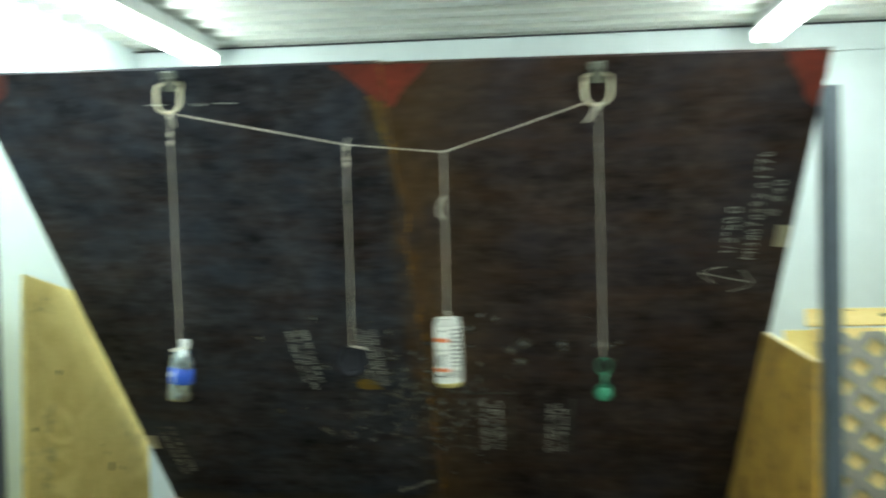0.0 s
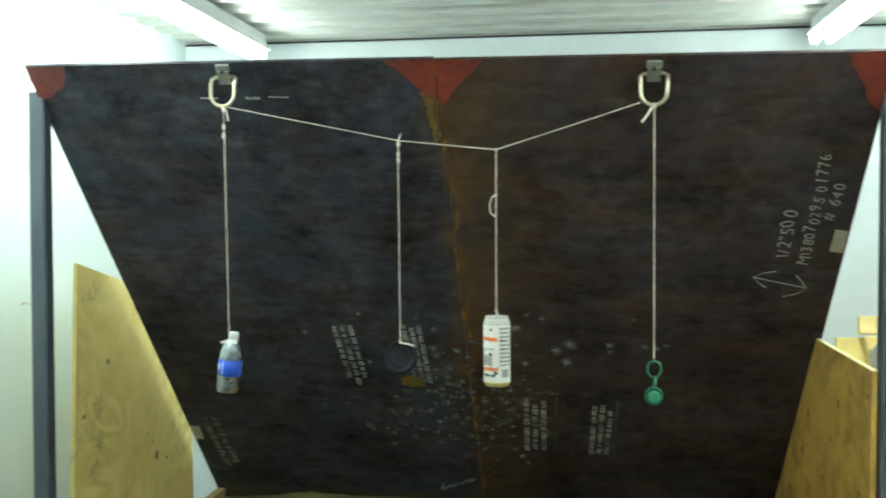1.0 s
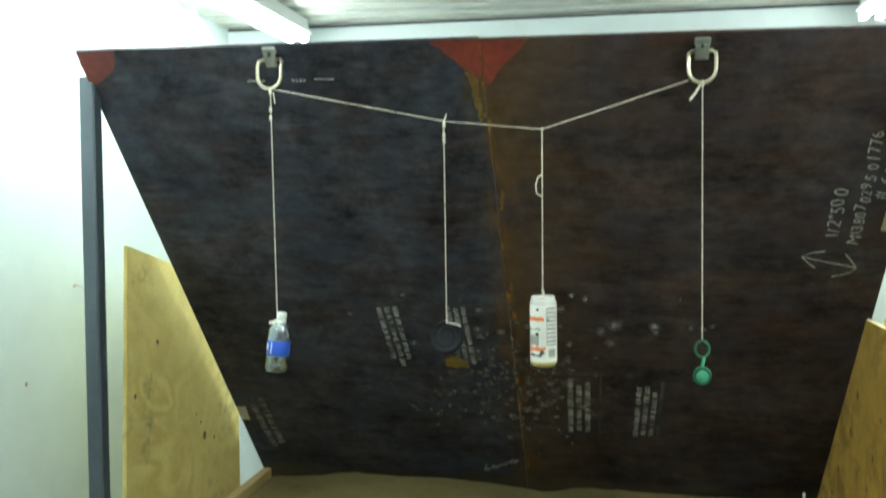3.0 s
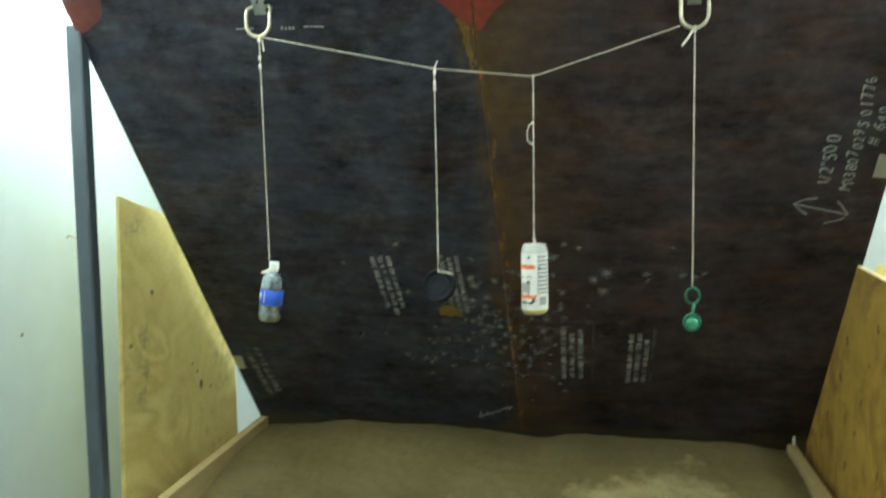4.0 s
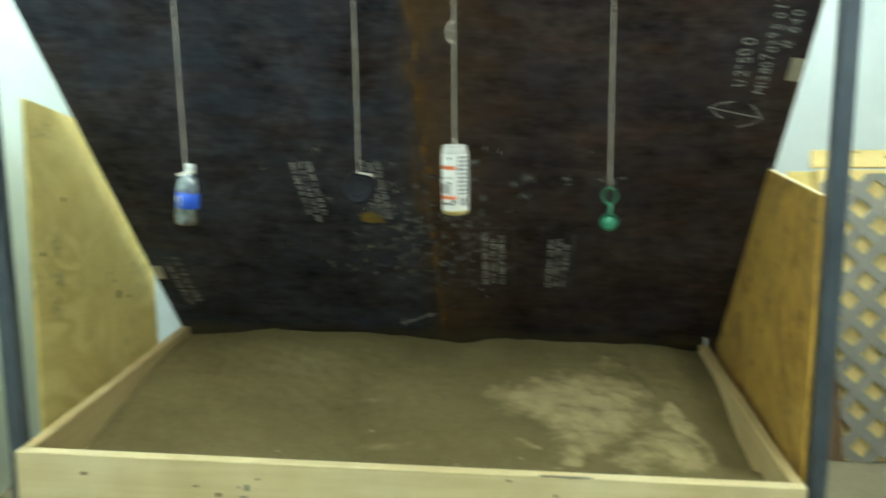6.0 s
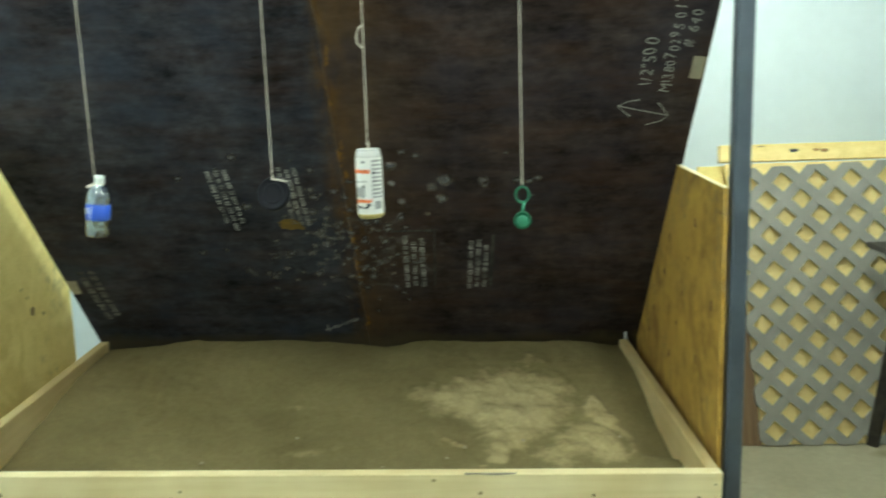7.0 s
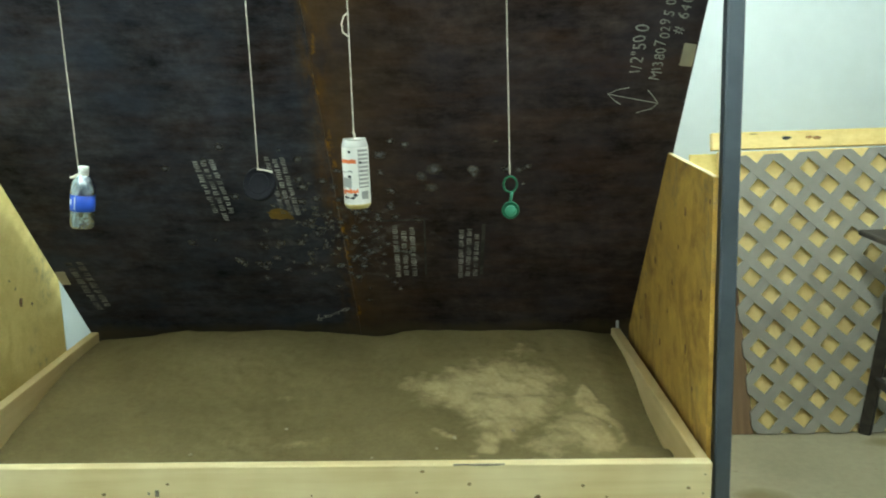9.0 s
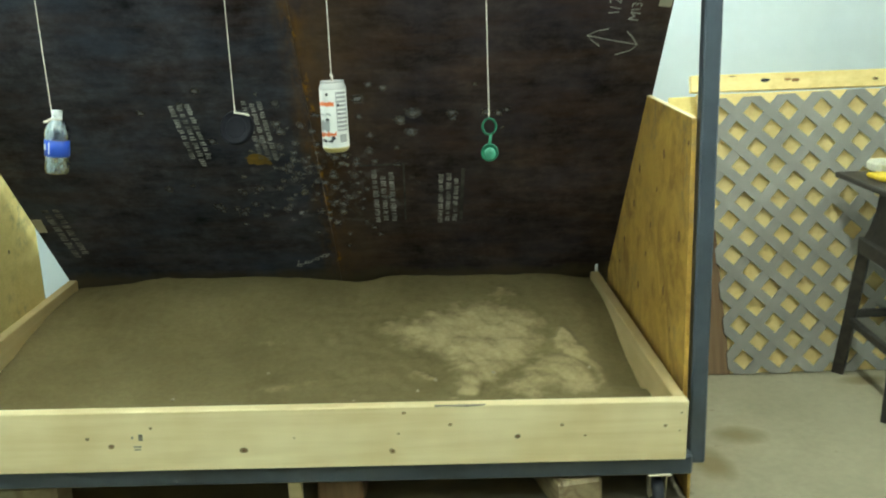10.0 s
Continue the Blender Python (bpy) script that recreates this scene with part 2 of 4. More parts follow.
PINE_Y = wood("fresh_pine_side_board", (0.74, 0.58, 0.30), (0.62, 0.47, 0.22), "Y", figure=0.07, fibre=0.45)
PLY = plywood_material("plywood_face", (0.92, 0.755, 0.30), (0.70, 0.53, 0.17), 0.7, 0.2, (1, 0.9, 1.3))
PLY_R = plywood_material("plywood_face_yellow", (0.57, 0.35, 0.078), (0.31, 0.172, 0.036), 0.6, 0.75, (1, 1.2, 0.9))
PLY_BACK = plywood_material("leaning_plywood", (0.94, 0.75, 0.34), (0.76, 0.56, 0.21), 0.25, 0.35, (0.5, 1, 1.3))
BROWN_BOARD = wood("brown_hardboard", (0.23, 0.14, 0.07), (0.15, 0.085, 0.04), "Z")
OLD_WOOD = wood("weathered_block", (0.42, 0.34, 0.20), (0.28, 0.21, 0.12), "Y")
LATTICE = plain("grey_lattice_plastic", (0.275, 0.257, 0.216), 0.6, vary=0.10, scale=30)
BENCH = wood("dark_stained_bench_wood", (0.034, 0.029, 0.023), (0.013, 0.011, 0.009), "X", rough=0.5)
RUSTY = plain("reddish_knot", (0.45, 0.22, 0.07), 0.7, vary=0.3, scale=120)
KNOT = plain("pine_knot", (0.48, 0.33, 0.14), 0.7, vary=0.35, scale=160)
CHEEK_KNOT = plain("dark_plywood_knot", (0.23, 0.115, 0.04), 0.7, vary=0.35, scale=120)
INK = plain("black_ink", (0.035, 0.035, 0.045), 0.7)
STAMP_INK = plain("worn_grey_ink", (0.36, 0.31, 0.22), 0.8, vary=0.3, scale=200)
FAINT = plain("faint_stencil_border", (0.075, 0.072, 0.066), 0.9, vary=0.35, scale=100)
SAND = sand_material()
GLOW = glow_material()
LAMP_WHITE = plain("white_enamel", (0.85, 0.87, 0.86), 0.35, vary=0.03)
CORD = plain("white_twine", (0.78, 0.71, 0.60), 0.9, vary=0.15, scale=300, relief=0.5)
ZINC = plain("zinc_plated_steel", (0.66, 0.60, 0.44), 0.3, 0.85, vary=0.12, scale=60)
LUG = plain("dull_grey_steel", (0.24, 0.25, 0.22), 0.45, 0.4, vary=0.2, scale=80)
CHALK = plain("white_chalk", (0.44, 0.45, 0.41), 0.95, vary=0.25, scale=160, relief=0.3)
CHALK_OLD = plain("rubbed_white_stencil", (0.29, 0.29, 0.27), 0.95, vary=0.45, scale=90)
CHALK_DIM = plain("faded_white_stencil", (0.42, 0.42, 0.40), 0.95, vary=0.42, scale=120)
SPLASH = splash_material()
OCHRE = plain("ochre_paint", (0.22, 0.13, 0.016), 0.7, vary=0.3, scale=60)
TAPE = plain("cream_paper_tape", (0.52, 0.47, 0.35), 0.8, vary=0.12)
CLEAR = clear_plastic()
CAP_WHITE = plain("white_plastic", (0.80, 0.82, 0.80), 0.4, vary=0.03)
BLUE = plain("blue_label", (0.02, 0.10, 0.62), 0.4, vary=0.1)
CAN_WHITE = plain("white_printed_can", (0.80, 0.79, 0.75), 0.35, vary=0.04)
CAN_METAL = plain("bare_aluminium", (0.62, 0.61, 0.58), 0.6, 0.55, vary=0.05)
CAN_BASE = plain("yellowish_can_bottom", (0.60, 0.50, 0.20), 0.45, 0.3, vary=0.1)
ORANGE = plain("orange_print", (0.85, 0.20, 0.06), 0.45)
GREYPRINT = plain("grey_print", (0.38, 0.38, 0.37), 0.5)
BLACK = plain("black_plastic", (0.012, 0.012, 0.016), 0.7, spec=0.12)
GREEN = plain("green_plastic", (0.006, 0.115, 0.058), 0.4, vary=0.06)
GREEN_PALE = plain("pale_green_plastic", (0.045, 0.25, 0.15), 0.4, vary=0.06)
RUBBER = plain("dark_rubber", (0.03, 0.033, 0.04), 0.6)
YELLOW = plain("yellow_plastic", (0.62, 0.42, 0.02), 0.4)
STONE = plain("tan_pebble", (0.34, 0.28, 0.17), 0.9)
PALE = plain("pale_paper", (0.52, 0.50, 0.38), 0.8)


# ---- builders ----
def mesh_from(bm, name, material, smooth=False):
    me = bpy.data.meshes.new(name)
    bmesh.ops.recalc_face_normals(bm, faces=bm.faces)
    bm.to_mesh(me)
    bm.free()
    me.materials.append(material)
    if smooth:
        for p in me.polygons:
            p.use_smooth = True
    return me


def part(name, bm, material, parent=None, label="", smooth=False):
    ob = new(name, mesh_from(bm, name, material, smooth))
    ob.parent = parent
    if label:
        ob["label"] = label
    return ob


def empty(name, m, label, category, group="", kind=""):
    ob = new(name)
    ob.empty_display_size = 0.05
    ob.matrix_world = m
    return tagged(ob, label, category, group, kind)


def block(x0, x1, y0, y1, z0, z1, bevel=0.003):
    bm = bmesh.new()
    bmesh.ops.create_cube(bm, size=1, matrix=Matrix.Translation(((x0 + x1) / 2, (y0 + y1) / 2, (z0 + z1) / 2)) @ Matrix.Diagonal((x1 - x0, y1 - y0, z1 - z0, 1)))
    if bevel:
        bmesh.ops.bevel(bm, geom=bm.edges[:], offset=bevel, segments=1, affect="EDGES")
    return bm


def prism(outline, plane, a, b, bevel=0.0):
    """A flat outline in two axes, given thickness along the third from a to b."""
    bm = bmesh.new()
    put = {"x": lambda p, c: (c, p[0], p[1]), "y": lambda p, c: (p[0], c, p[1]), "z": lambda p, c: (p[0], p[1], c)}[plane]
    lo = [bm.verts.new(put(p, a)) for p in outline]
    hi = [bm.verts.new(put(p, b)) for p in outline]
    bm.faces.new(lo)
    bm.faces.new(hi[::-1])
    for i in range(len(lo)):
        j = (i + 1) % len(lo)
        bm.faces.new((lo[i], hi[i], hi[j], lo[j]))
    if bevel:
        bmesh.ops.bevel(bm, geom=bm.edges[:], offset=bevel, segments=1, affect="EDGES")
    return bm


def lathe(profile, seg=32, bm=None):
    bm = bm or bmesh.new()
    rings = []
    for r, z in profile:
        rings.append([bm.verts.new((r * math.cos(2 * math.pi * i / seg), r * math.sin(2 * math.pi * i / seg), z)) for i in range(seg)])
    for a, b in zip(rings, rings[1:]):
        for i in range(seg):
            j = (i + 1) % seg
            bm.faces.new((a[i], a[j], b[j], b[i]))
    bm.faces.new(rings[0][::-1])
    bm.faces.new(rings[-1])
    return bm


def cord(points, radius, seg=8, bm=None, closed=False, lay=0.0):
    """A round bar or cord along a line of points."""
    bm = bm or bmesh.new()
    pts = [Vector(p) for p in points]
    rings = []
    n = len(pts)
    side = None
    for i, p in enumerate(pts):
        a = pts[(i - 1) % n] if closed or i else p
        c = pts[(i + 1) % n] if closed or i < n - 1 else p
        d = (c - a).normalized()
        if side is None:
            side = d.orthogonal().normalized()
        side = (side - d * side.dot(d)).normalized()
        up = d.cross(side)
        r = radius * (1 + lay * math.sin(i * 2.1))
        rings.append([bm.verts.new(p + r * (math.cos(2 * math.pi * k / seg) * side + math.sin(2 * math.pi * k / seg) * up)) for k in range(seg)])
    pairs = list(zip(rings, rings[1:])) + ([(rings[-1], rings[0])] if closed else [])
    for a, b in pairs:
        for k in range(seg):
            j = (k + 1) % seg
            bm.faces.new((a[k], a[j], b[j], b[k]))
    if not closed:
        bm.faces.new(rings[0][::-1])
        bm.faces.new(rings[-1])
    return bm


def line(a, b, n):
    a, b = Vector(a), Vector(b)
    return [a.lerp(b, i / n) for i in range(n + 1)]


def square_tube(p0, p1, w, bevel=0.006):
    """A square steel tube between two points of one axis."""
    lo = [min(a, b) for a, b in zip(p0, p1)]
    hi = [max(a, b) for a, b in zip(p0, p1)]
    for i in range(3):
        if hi[i] - lo[i] < 1e-6:
            lo[i] -= w / 2
            hi[i] += w / 2
    bm = block(lo[0], hi[0], lo[1], hi[1], lo[2], hi[2], 0)
    bmesh.ops.bevel(bm, geom=bm.edges[:], offset=bevel, segments=2, affect="EDGES")
    return bm


def lettering(text, size, m, parent, material, seed, advance=0.62):
    """Handwritten chalk: thin uneven glyphs of the built-in font, one by one."""
    rng = random.Random(seed)
    at = 0.0
    for ch in text:
        if ch == " ":
            at += size * 0.35
            continue
        cu = bpy.data.curves.new("chalk_glyph", "FONT")
        cu.body, cu.size, cu.extrude, cu.offset, cu.resolution_u = ch, size * rng.uniform(0.9, 1.12), 0.0005, -0.0003, 3
        tmp = bpy.data.objects.new("tmp_text", cu)
        scene.collection.objects.link(tmp)
        bpy.context.view_layer.update()
        me = bpy.data.meshes.new_from_object(tmp.evaluated_get(bpy.context.evaluated_depsgraph_get()))
        bpy.data.objects.remove(tmp)
        me.materials.clear()
        me.materials.append(material)
        ob = new("chalk_glyph", me)
        ob.parent = parent
        ob.matrix_local = m @ pose(at, rng.uniform(-0.004, 0.004), 0, 0, 0, rng.uniform(-12, 8))
        at += size * advance * {'1': 0.62, '/': 0.62, '"': 0.62, 'M': 1.45, '#': 1.2}.get(ch, 1.0)

# ---- the room ----
X0, X1, Y0, Y1, ZC = -1.56, 3.5, -9.0, 2.0, 2.42
FLOOR = -0.07


def structure(name, bm, material, label, category):
    return tagged(part(name, bm, material), label, category, kind="structure")


structure("floor", block(X0 - 0.1, X1 + 0.1, Y0 - 0.1, Y1 + 0.1, FLOOR - 0.1, FLOOR, 0), CONCRETE, "dusty pale concrete floor with dirt stains", "floor")
structure("wall_west", block(X0 - 0.1, X0, Y0 - 0.1, Y1 + 0.1, FLOOR + 0.002, ZC + 0.1, 0), WALL_WEST, "smooth white painted side wall", "wall")
structure("wall_north", block(X0, X1, Y1, Y1 + 0.1, FLOOR + 0.002, ZC + 0.1, 0), WALL, "smooth white painted back wall", "wall")
# Two unseen walls added to close the room; their distance tunes the bounce light.
structure("wall_east", block(X1, X1 + 0.1, Y0 - 0.1, Y1 + 0.1, FLOOR + 0.002, ZC + 0.1, 0), WALL, "unseen white wall added to close the room on the right", "wall")
structure("wall_south", block(X0, X1, Y0 - 0.1, Y0, FLOOR + 0.002, ZC + 0.1, 0), WALL, "unseen white wall added to close the room behind the camera", "wall")


west = bpy.data.objects["wall_west"]
for wy, wz, r in ((0.562, 1.235, 0.006), (0.27, 0.93, 0.008)):
    bm = lathe([(r, 0), (r * 0.9, 0.002), (r * 0.3, 0.004)], 10)
    bm.transform(pose(X0 - 0.001, wy, wz, 0, 90, 0))
    part("rusty_screw", bm, KNOT, west)
part("bent_wire", cord([(X0 + 0.002, 0.562, 1.235), (X0 + 0.02, 0.545, 1.243), (X0 + 0.03, 0.520, 1.246), (X0 + 0.02, 0.585, 1.228)], 0.0016, 5), KNOT, west)


def corrugated_ceiling():
    """Trapezoid ribs that run across the room."""
    bm = bmesh.new()
    rows = []
    y, pitch, deep = Y0, 0.19, 0.040
    prof = []
    while y < Y1 - 0.004:
        prof += [(y, ZC), (y + 0.085, ZC), (y + 0.105, ZC + deep), (y + 0.17, ZC + deep)]
        y += pitch
    prof = [p for p in prof if p[0] < Y1 - 0.012] + [(Y1 - 0.006, ZC)]
    for py, pz in prof:
        rows.append((bm.verts.new((X0, py, pz)), bm.verts.new((X1, py, pz))))
    top = [(bm.verts.new((X0, py, ZC + 0.08)), bm.verts.new((X1, py, ZC + 0.08))) for py in (Y0, Y1 - 0.006)]
    for a, b in zip(rows, rows[1:]):
        bm.faces.new((a[0], b[0], b[1], a[1]))
    bm.faces.new((top[0][0], top[0][1], top[1][1], top[1][0]))
    return bm


structure("ceiling", corrugated_ceiling(), CEIL, "white corrugated metal ceiling sheets", "ceiling")
# Dark strip put in for the shade of the gap between wall and ceiling.
structure("ceiling_gap_shade", block(X0, X1, Y1 - 0.024, Y1 - 0.001, ZC - 0.0115, ZC - 0.003, 0.001), RUBBER, "thin dark strip standing in for the shaded gap under the ceiling", "trim")
structure("trim", block(X0, X1, Y1 - 0.02, Y1 - 0.001, ZC - 0.135, ZC - 0.012, 0.002), WALL, "white header strip under the ceiling edge", "trim")


def strip_light(x, y0, y1):
    top = empty("fluorescent_light", pose(x, y0, ZC), "lit white twin-tube fluorescent strip light under the ceiling", "ceiling light", "fluorescent strip lights")
    L = y1 - y0
    part("housing", prism([(-0.035, -0.002), (0.035, -0.002), (0.035, -0.045), (0.06, -0.08), (-0.06, -0.08), (-0.035, -0.045)], "y", 0, L, 0.003), LAMP_WHITE, top)
    for s in (-0.034, 0.034):
        bm = lathe([(0.014, 0), (0.019, 0.006), (0.019, L - 0.106), (0.014, L - 0.1)], 14)
        bm.transform(pose(s, 0.05, -0.103, -90, 0, 0))
        part("tube", bm, GLOW, top, "glowing white tube", True)
        for yy in (0.032, L - 0.045):
            part("tube_holder", block(s - 0.016, s + 0.016, yy, yy + 0.016, -0.125, -0.078, 0.003), LAMP_WHITE, top)
    return top


for lx in (-1.11, 1.445):
    strip_light(lx, -0.65, 1.80)
    # Unseen strips added nearer the camera, sized to brighten plates and front board.
    strip_light(lx, -1.95, -0.70)
    strip_light(lx, -2.62, -2.00)

# ---- the shooting backstop ----
FRAME_Y = 0.123
rig = empty("backstop_frame", pose(0, FRAME_Y, 0.10), "dark grey painted square steel tube frame on castors", "steel frame")
inv = rig.matrix_world.inverted()


def rig_part(name, bm, material, label="", smooth=False):
    bm.transform(inv)
    return part(name, bm, material, rig, label, smooth)


def plate_z(u, v):
    return 1.979 - v * 0.7569 - u * 0.0166


def plate_y(v):
    return 0.049 + v * 0.6535


for px in (-1.2265, 1.2395):
    v = (FRAME_Y - 0.049) / 0.6535
    z0 = 0.055 if px > 0 else 0.09
    rig_part("post", prism([(FRAME_Y, z0), (FRAME_Y + 0.05, z0), (FRAME_Y + 0.05, plate_z(px, v) - 0.042), (FRAME_Y, plate_z(px, v) + 0.014)], "x", px - 0.025, px + 0.025, 0.005), FRAME_PAINT)
for px in (-1.17, 1.183):
    zz = 0.105 - px * 0.0204
    rig_part("side_rail", square_tube((px, 0.09, zz), (px, 1.75, zz), 0.05), FRAME_PAINT)
bm = block(-1.19, 1.19, -0.025, 0.025, -0.040, 0.025, 0.006)
bm.transform(pose(0.02, 0.055, 0.1145, 0, 1.19, 1.483))
rig_part("front_rail", bm, FRAME_PAINT)
rig_part("back_rail", square_tube((-1.14, 1.78, 0.105), (1.15, 1.78, 0.105), 0.05), FRAME_PAINT)


def castor(x, y, z):
    c = FLOOR + 0.05
    bm = lathe([(0.024, -0.016), (0.046, -0.015), (0.050, -0.007), (0.050, 0.007), (0.046, 0.015), (0.024, 0.016)], 32)
    bm.transform(pose(x, y, c, 0, 90, 0))
    wheel = rig_part("castor_wheel", bm, RUBBER, "dark rubber castor wheel", True)
    hub = lathe([(0.008, -0.027), (0.014, -0.021), (0.014, 0.021), (0.008, 0.027)], 16)
    hub.transform(inv @ pose(x, y, c, 0, 90, 0))
    part("hub", hub, ZINC, wheel)
    cheek_line = [(y - 0.026, z), (y + 0.026, z), (y + 0.016, c - 0.012), (y - 0.016, c - 0.012)]
    fork = prism(cheek_line, "x", x - 0.026, x - 0.022, 0.001)
    for o in (prism(cheek_line, "x", x + 0.022, x + 0.026, 0.001), block(x - 0.035, x + 0.035, y - 0.04, y + 0.04, z - 0.006, z, 0.001)):
        tmp = bpy.data.meshes.new("fork")
        o.to_mesh(tmp)
        o.free()
        fork.from_mesh(tmp)
    rig_part("castor_fork", fork, ZINC, "bright zinc castor fork")


castor(1.108, 0.09, 0.058)
castor(-1.08, 0.11, 0.10)
castor(1.11, 1.68, 0.07)
castor(-1.08, 1.68, 0.105)

# the two leaning plates: x across, y up the slope, z towards the shooter
PM = Matrix(((1, 0, 0, 0), (0, -0.6535, -0.7569, 0.049), (-0.0166, 0.7569, -0.6535, 1.979), (0, 0, 0, 1)))
plates = []
for name, mat, a, b, words in (
    ("steel_plate", PLATE_L, -1.217, 0.0105, "black mill-scale armour steel plate leaning forward over the sand"),
    ("steel_plate", PLATE_R, 0.0111, 1.22, "brownish black armour steel plate with chalk marks and rust"),
):
    low = -1.203 if a < 0 else a
    top = 0.0 if a < 0 else -0.004
    bm = prism([(low, -2.40), (b, -2.40), (b, top), (a, top)], "z", -0.0127, 0, 0.0015)
    ob = part(name, bm, mat)
    ob.matrix_world = PM
    plates.append(tagged(ob, words, "steel plate", "armour plates"))
left_plate, right_plate = plates


def patch(name, outline, material, parent, label="", thick=0.0008):
    """A thin painted or chalked mark that lies on a plate."""
    return part(name, prism(outline, "z", 0.0002, thick), material, parent, label)


def rough_outline(pts, amount, seed, step=0.02):
    rng = random.Random(seed)
    out = []
    for i, p in enumerate(pts):
        q = pts[(i + 1) % len(pts)]
        n = max(1, int(math.dist(p, q) / step))
        for k in range(n):
            f = k / n
            j = amount if k else 0
            out.append((p[0] + (q[0] - p[0]) * f + rng.uniform(-j, j), p[1] + (q[1] - p[1]) * f + rng.uniform(-j, j)))
    return out


patch("red_corner", rough_outline([(-0.135, -0.002), (0.008, -0.002), (0.008, -0.125), (-0.01, -0.128), (-0.06, -0.075)], 0.004, 1), RED, left_plate, "worn red paint corner")
patch("red_corner", rough_outline([(0.013, -0.006), (0.15, -0.006), (0.07, -0.09), (0.03, -0.15), (0.013, -0.145)], 0.004, 2), RED, right_plate, "worn red paint corner")
patch("red_corner", rough_outline([(-1.2155, -0.002), (-1.09, -0.002), (-1.11, -0.06), (-1.16, -0.10), (-1.2145, -0.13)], 0.005, 3), RED, left_plate, "worn red paint corner")
patch("red_corner", rough_outline([(1.10, -0.006), (1.218, -0.006), (1.218, -0.19), (1.18, -0.16), (1.14, -0.08)], 0.005, 4), RED, right_plate, "worn red paint corner")
patch("rust_blot", rough_outline([(-0.042, -0.11), (-0.012, -0.108), (-0.006, -0.15), (-0.004, -0.25), (-0.012, -0.29), (-0.022, -0.20), (-0.030, -0.15)], 0.006, 5, 0.012), OCHRE, left_plate, "ochre rust blot")
patch("paint_blot", rough_outline([(-0.262, -1.385), (-0.21, -1.366), (-0.17, -1.39), (-0.165, -1.43), (-0.25, -1.425)], 0.008, 6, 0.012), OCHRE, left_plate, "ochre paint blot")
patch("tape_label", [(1.176, -0.616), (1.215, -0.622), (1.215, -0.712), (1.174, -0.706)], TAPE, right_plate, "cream paper tag")
patch("tape_label", [(-1.204, -1.742), (-1.162, -1.742), (-1.166, -1.832), (-1.203, -1.832)], TAPE, left_plate, "cream paper tag")


def chalk_stroke(pts, parent, width=0.0021, material=CHALK, name="chalk_stroke"):
    bm = cord([(x, y, 0.0006) for x, y in pts], width, 6)
    bm.transform(Matrix.Diagonal((1, 1, 0.25, 1)))
    return part(name, bm, material, parent)


lettering('1/2"500', 0.055, pose(1.058, -0.738, 0.0008, 0, 0, 92), right_plate, CHALK, 1)
lettering("M138070295 01 776", 0.046, pose(1.121, -0.768, 0.0008, 0, 0, 89.8), right_plate, CHALK, 2, 0.605)
lettering("# 640", 0.05, pose(1.160, -0.582, 0.0008, 0, 0, 82), right_plate, CHALK, 3)
chalk_stroke([(0.962, -0.821), (1.04, -0.843), (1.13, -0.866)], right_plate)
chalk_stroke([(1.030, -0.795), (0.995, -0.802), (0.962, -0.821), (0.984, -0.848), (1.008, -0.868)], right_plate)
chalk_stroke([(1.090, -0.808), (1.108, -0.830), (1.131, -0.866), (1.114, -0.890), (1.064, -0.908)], right_plate)
chalk_stroke([(-0.70, -0.119), (-0.645, -0.120)], left_plate, 0.0022)
chalk_stroke([(-0.49, -0.118), (-0.43, -0.121)], left_plate, 0.0022)


def bars(parent, x, y, angle, rows, length, pitch, seed, material=CHALK_DIM):
    """Stencilled lines that cannot be read: rows of short bars."""
    rng = random.Random(seed)
    for r in range(rows):
        s = rng.uniform(0, 0.02)
        while s < length * rng.uniform(0.85, 1.0):
            letters = rng.randint(2, 5)
            w = letters * 0.0115
            bm = bmesh.new()
            for k in range(letters):
                a, h = s + k * 0.0115, pitch * rng.uniform(0.62, 0.74)
                tall = rng.uniform(0.0, 0.15) * pitch
                pts = [(a, tall), (a + rng.uniform(0.006, 0.0098), tall), (a + rng.uniform(0.006, 0.0098), h), (a + rng.uniform(0, 0.003), h)]
                rings = [[bm.verts.new((p, q, z)) for p, q in pts] for z in (0.0002, 0.0008)]
                bm.faces.new(rings[0])
                bm.faces.new(rings[1])
                for e in range(4):
                    f = (e + 1) % 4
                    bm.faces.new((rings[0][e], rings[0][f], rings[1][f], rings[1][e]))
            bm.transform(pose(x, y, 0, 0, 0, angle) @ Matrix.Translation((0, -r * pitch, 0)))
            part("stencil_bar", bm, material, parent)
            s += w + rng.uniform(0.006, 0.012)


bars(left_plate, -0.420, -1.086, -87, 3, 0.32, 0.030, 11)
bars(left_plate, -0.165, -1.080, -88, 3, 0.34, 0.028, 12)
bars(right_plate, 0.222, -1.815, 89, 3, 0.33, 0.033, 13)
bars(right_plate, 0.474, -1.825, 88, 3, 0.32, 0.030, 14)
bars(left_plate, -0.572, -0.128, 0, 1, 0.030, 0.018, 17)
bars(left_plate, -1.100, -1.66, -86, 2, 0.36, 0.045, 15, CHALK_OLD)
scrawl = [(-0.172 + 0.0036 * k + 0.007 * math.sin(k * 1.9), -2.122 + 0.0021 * k + 0.017 * math.sin(k * 1.25) * (0.6 + 0.4 * math.sin(k * 0.7))) for k in range(44)]
for a, b in ((0, 9), (10, 21), (22, 30), (31, 44)):
    chalk_stroke(scrawl[a:b], left_plate, 0.0028)
chalk_stroke([(-0.158, -2.075), (-0.162, -2.10), (-0.166, -2.125)], left_plate, 0.0024)
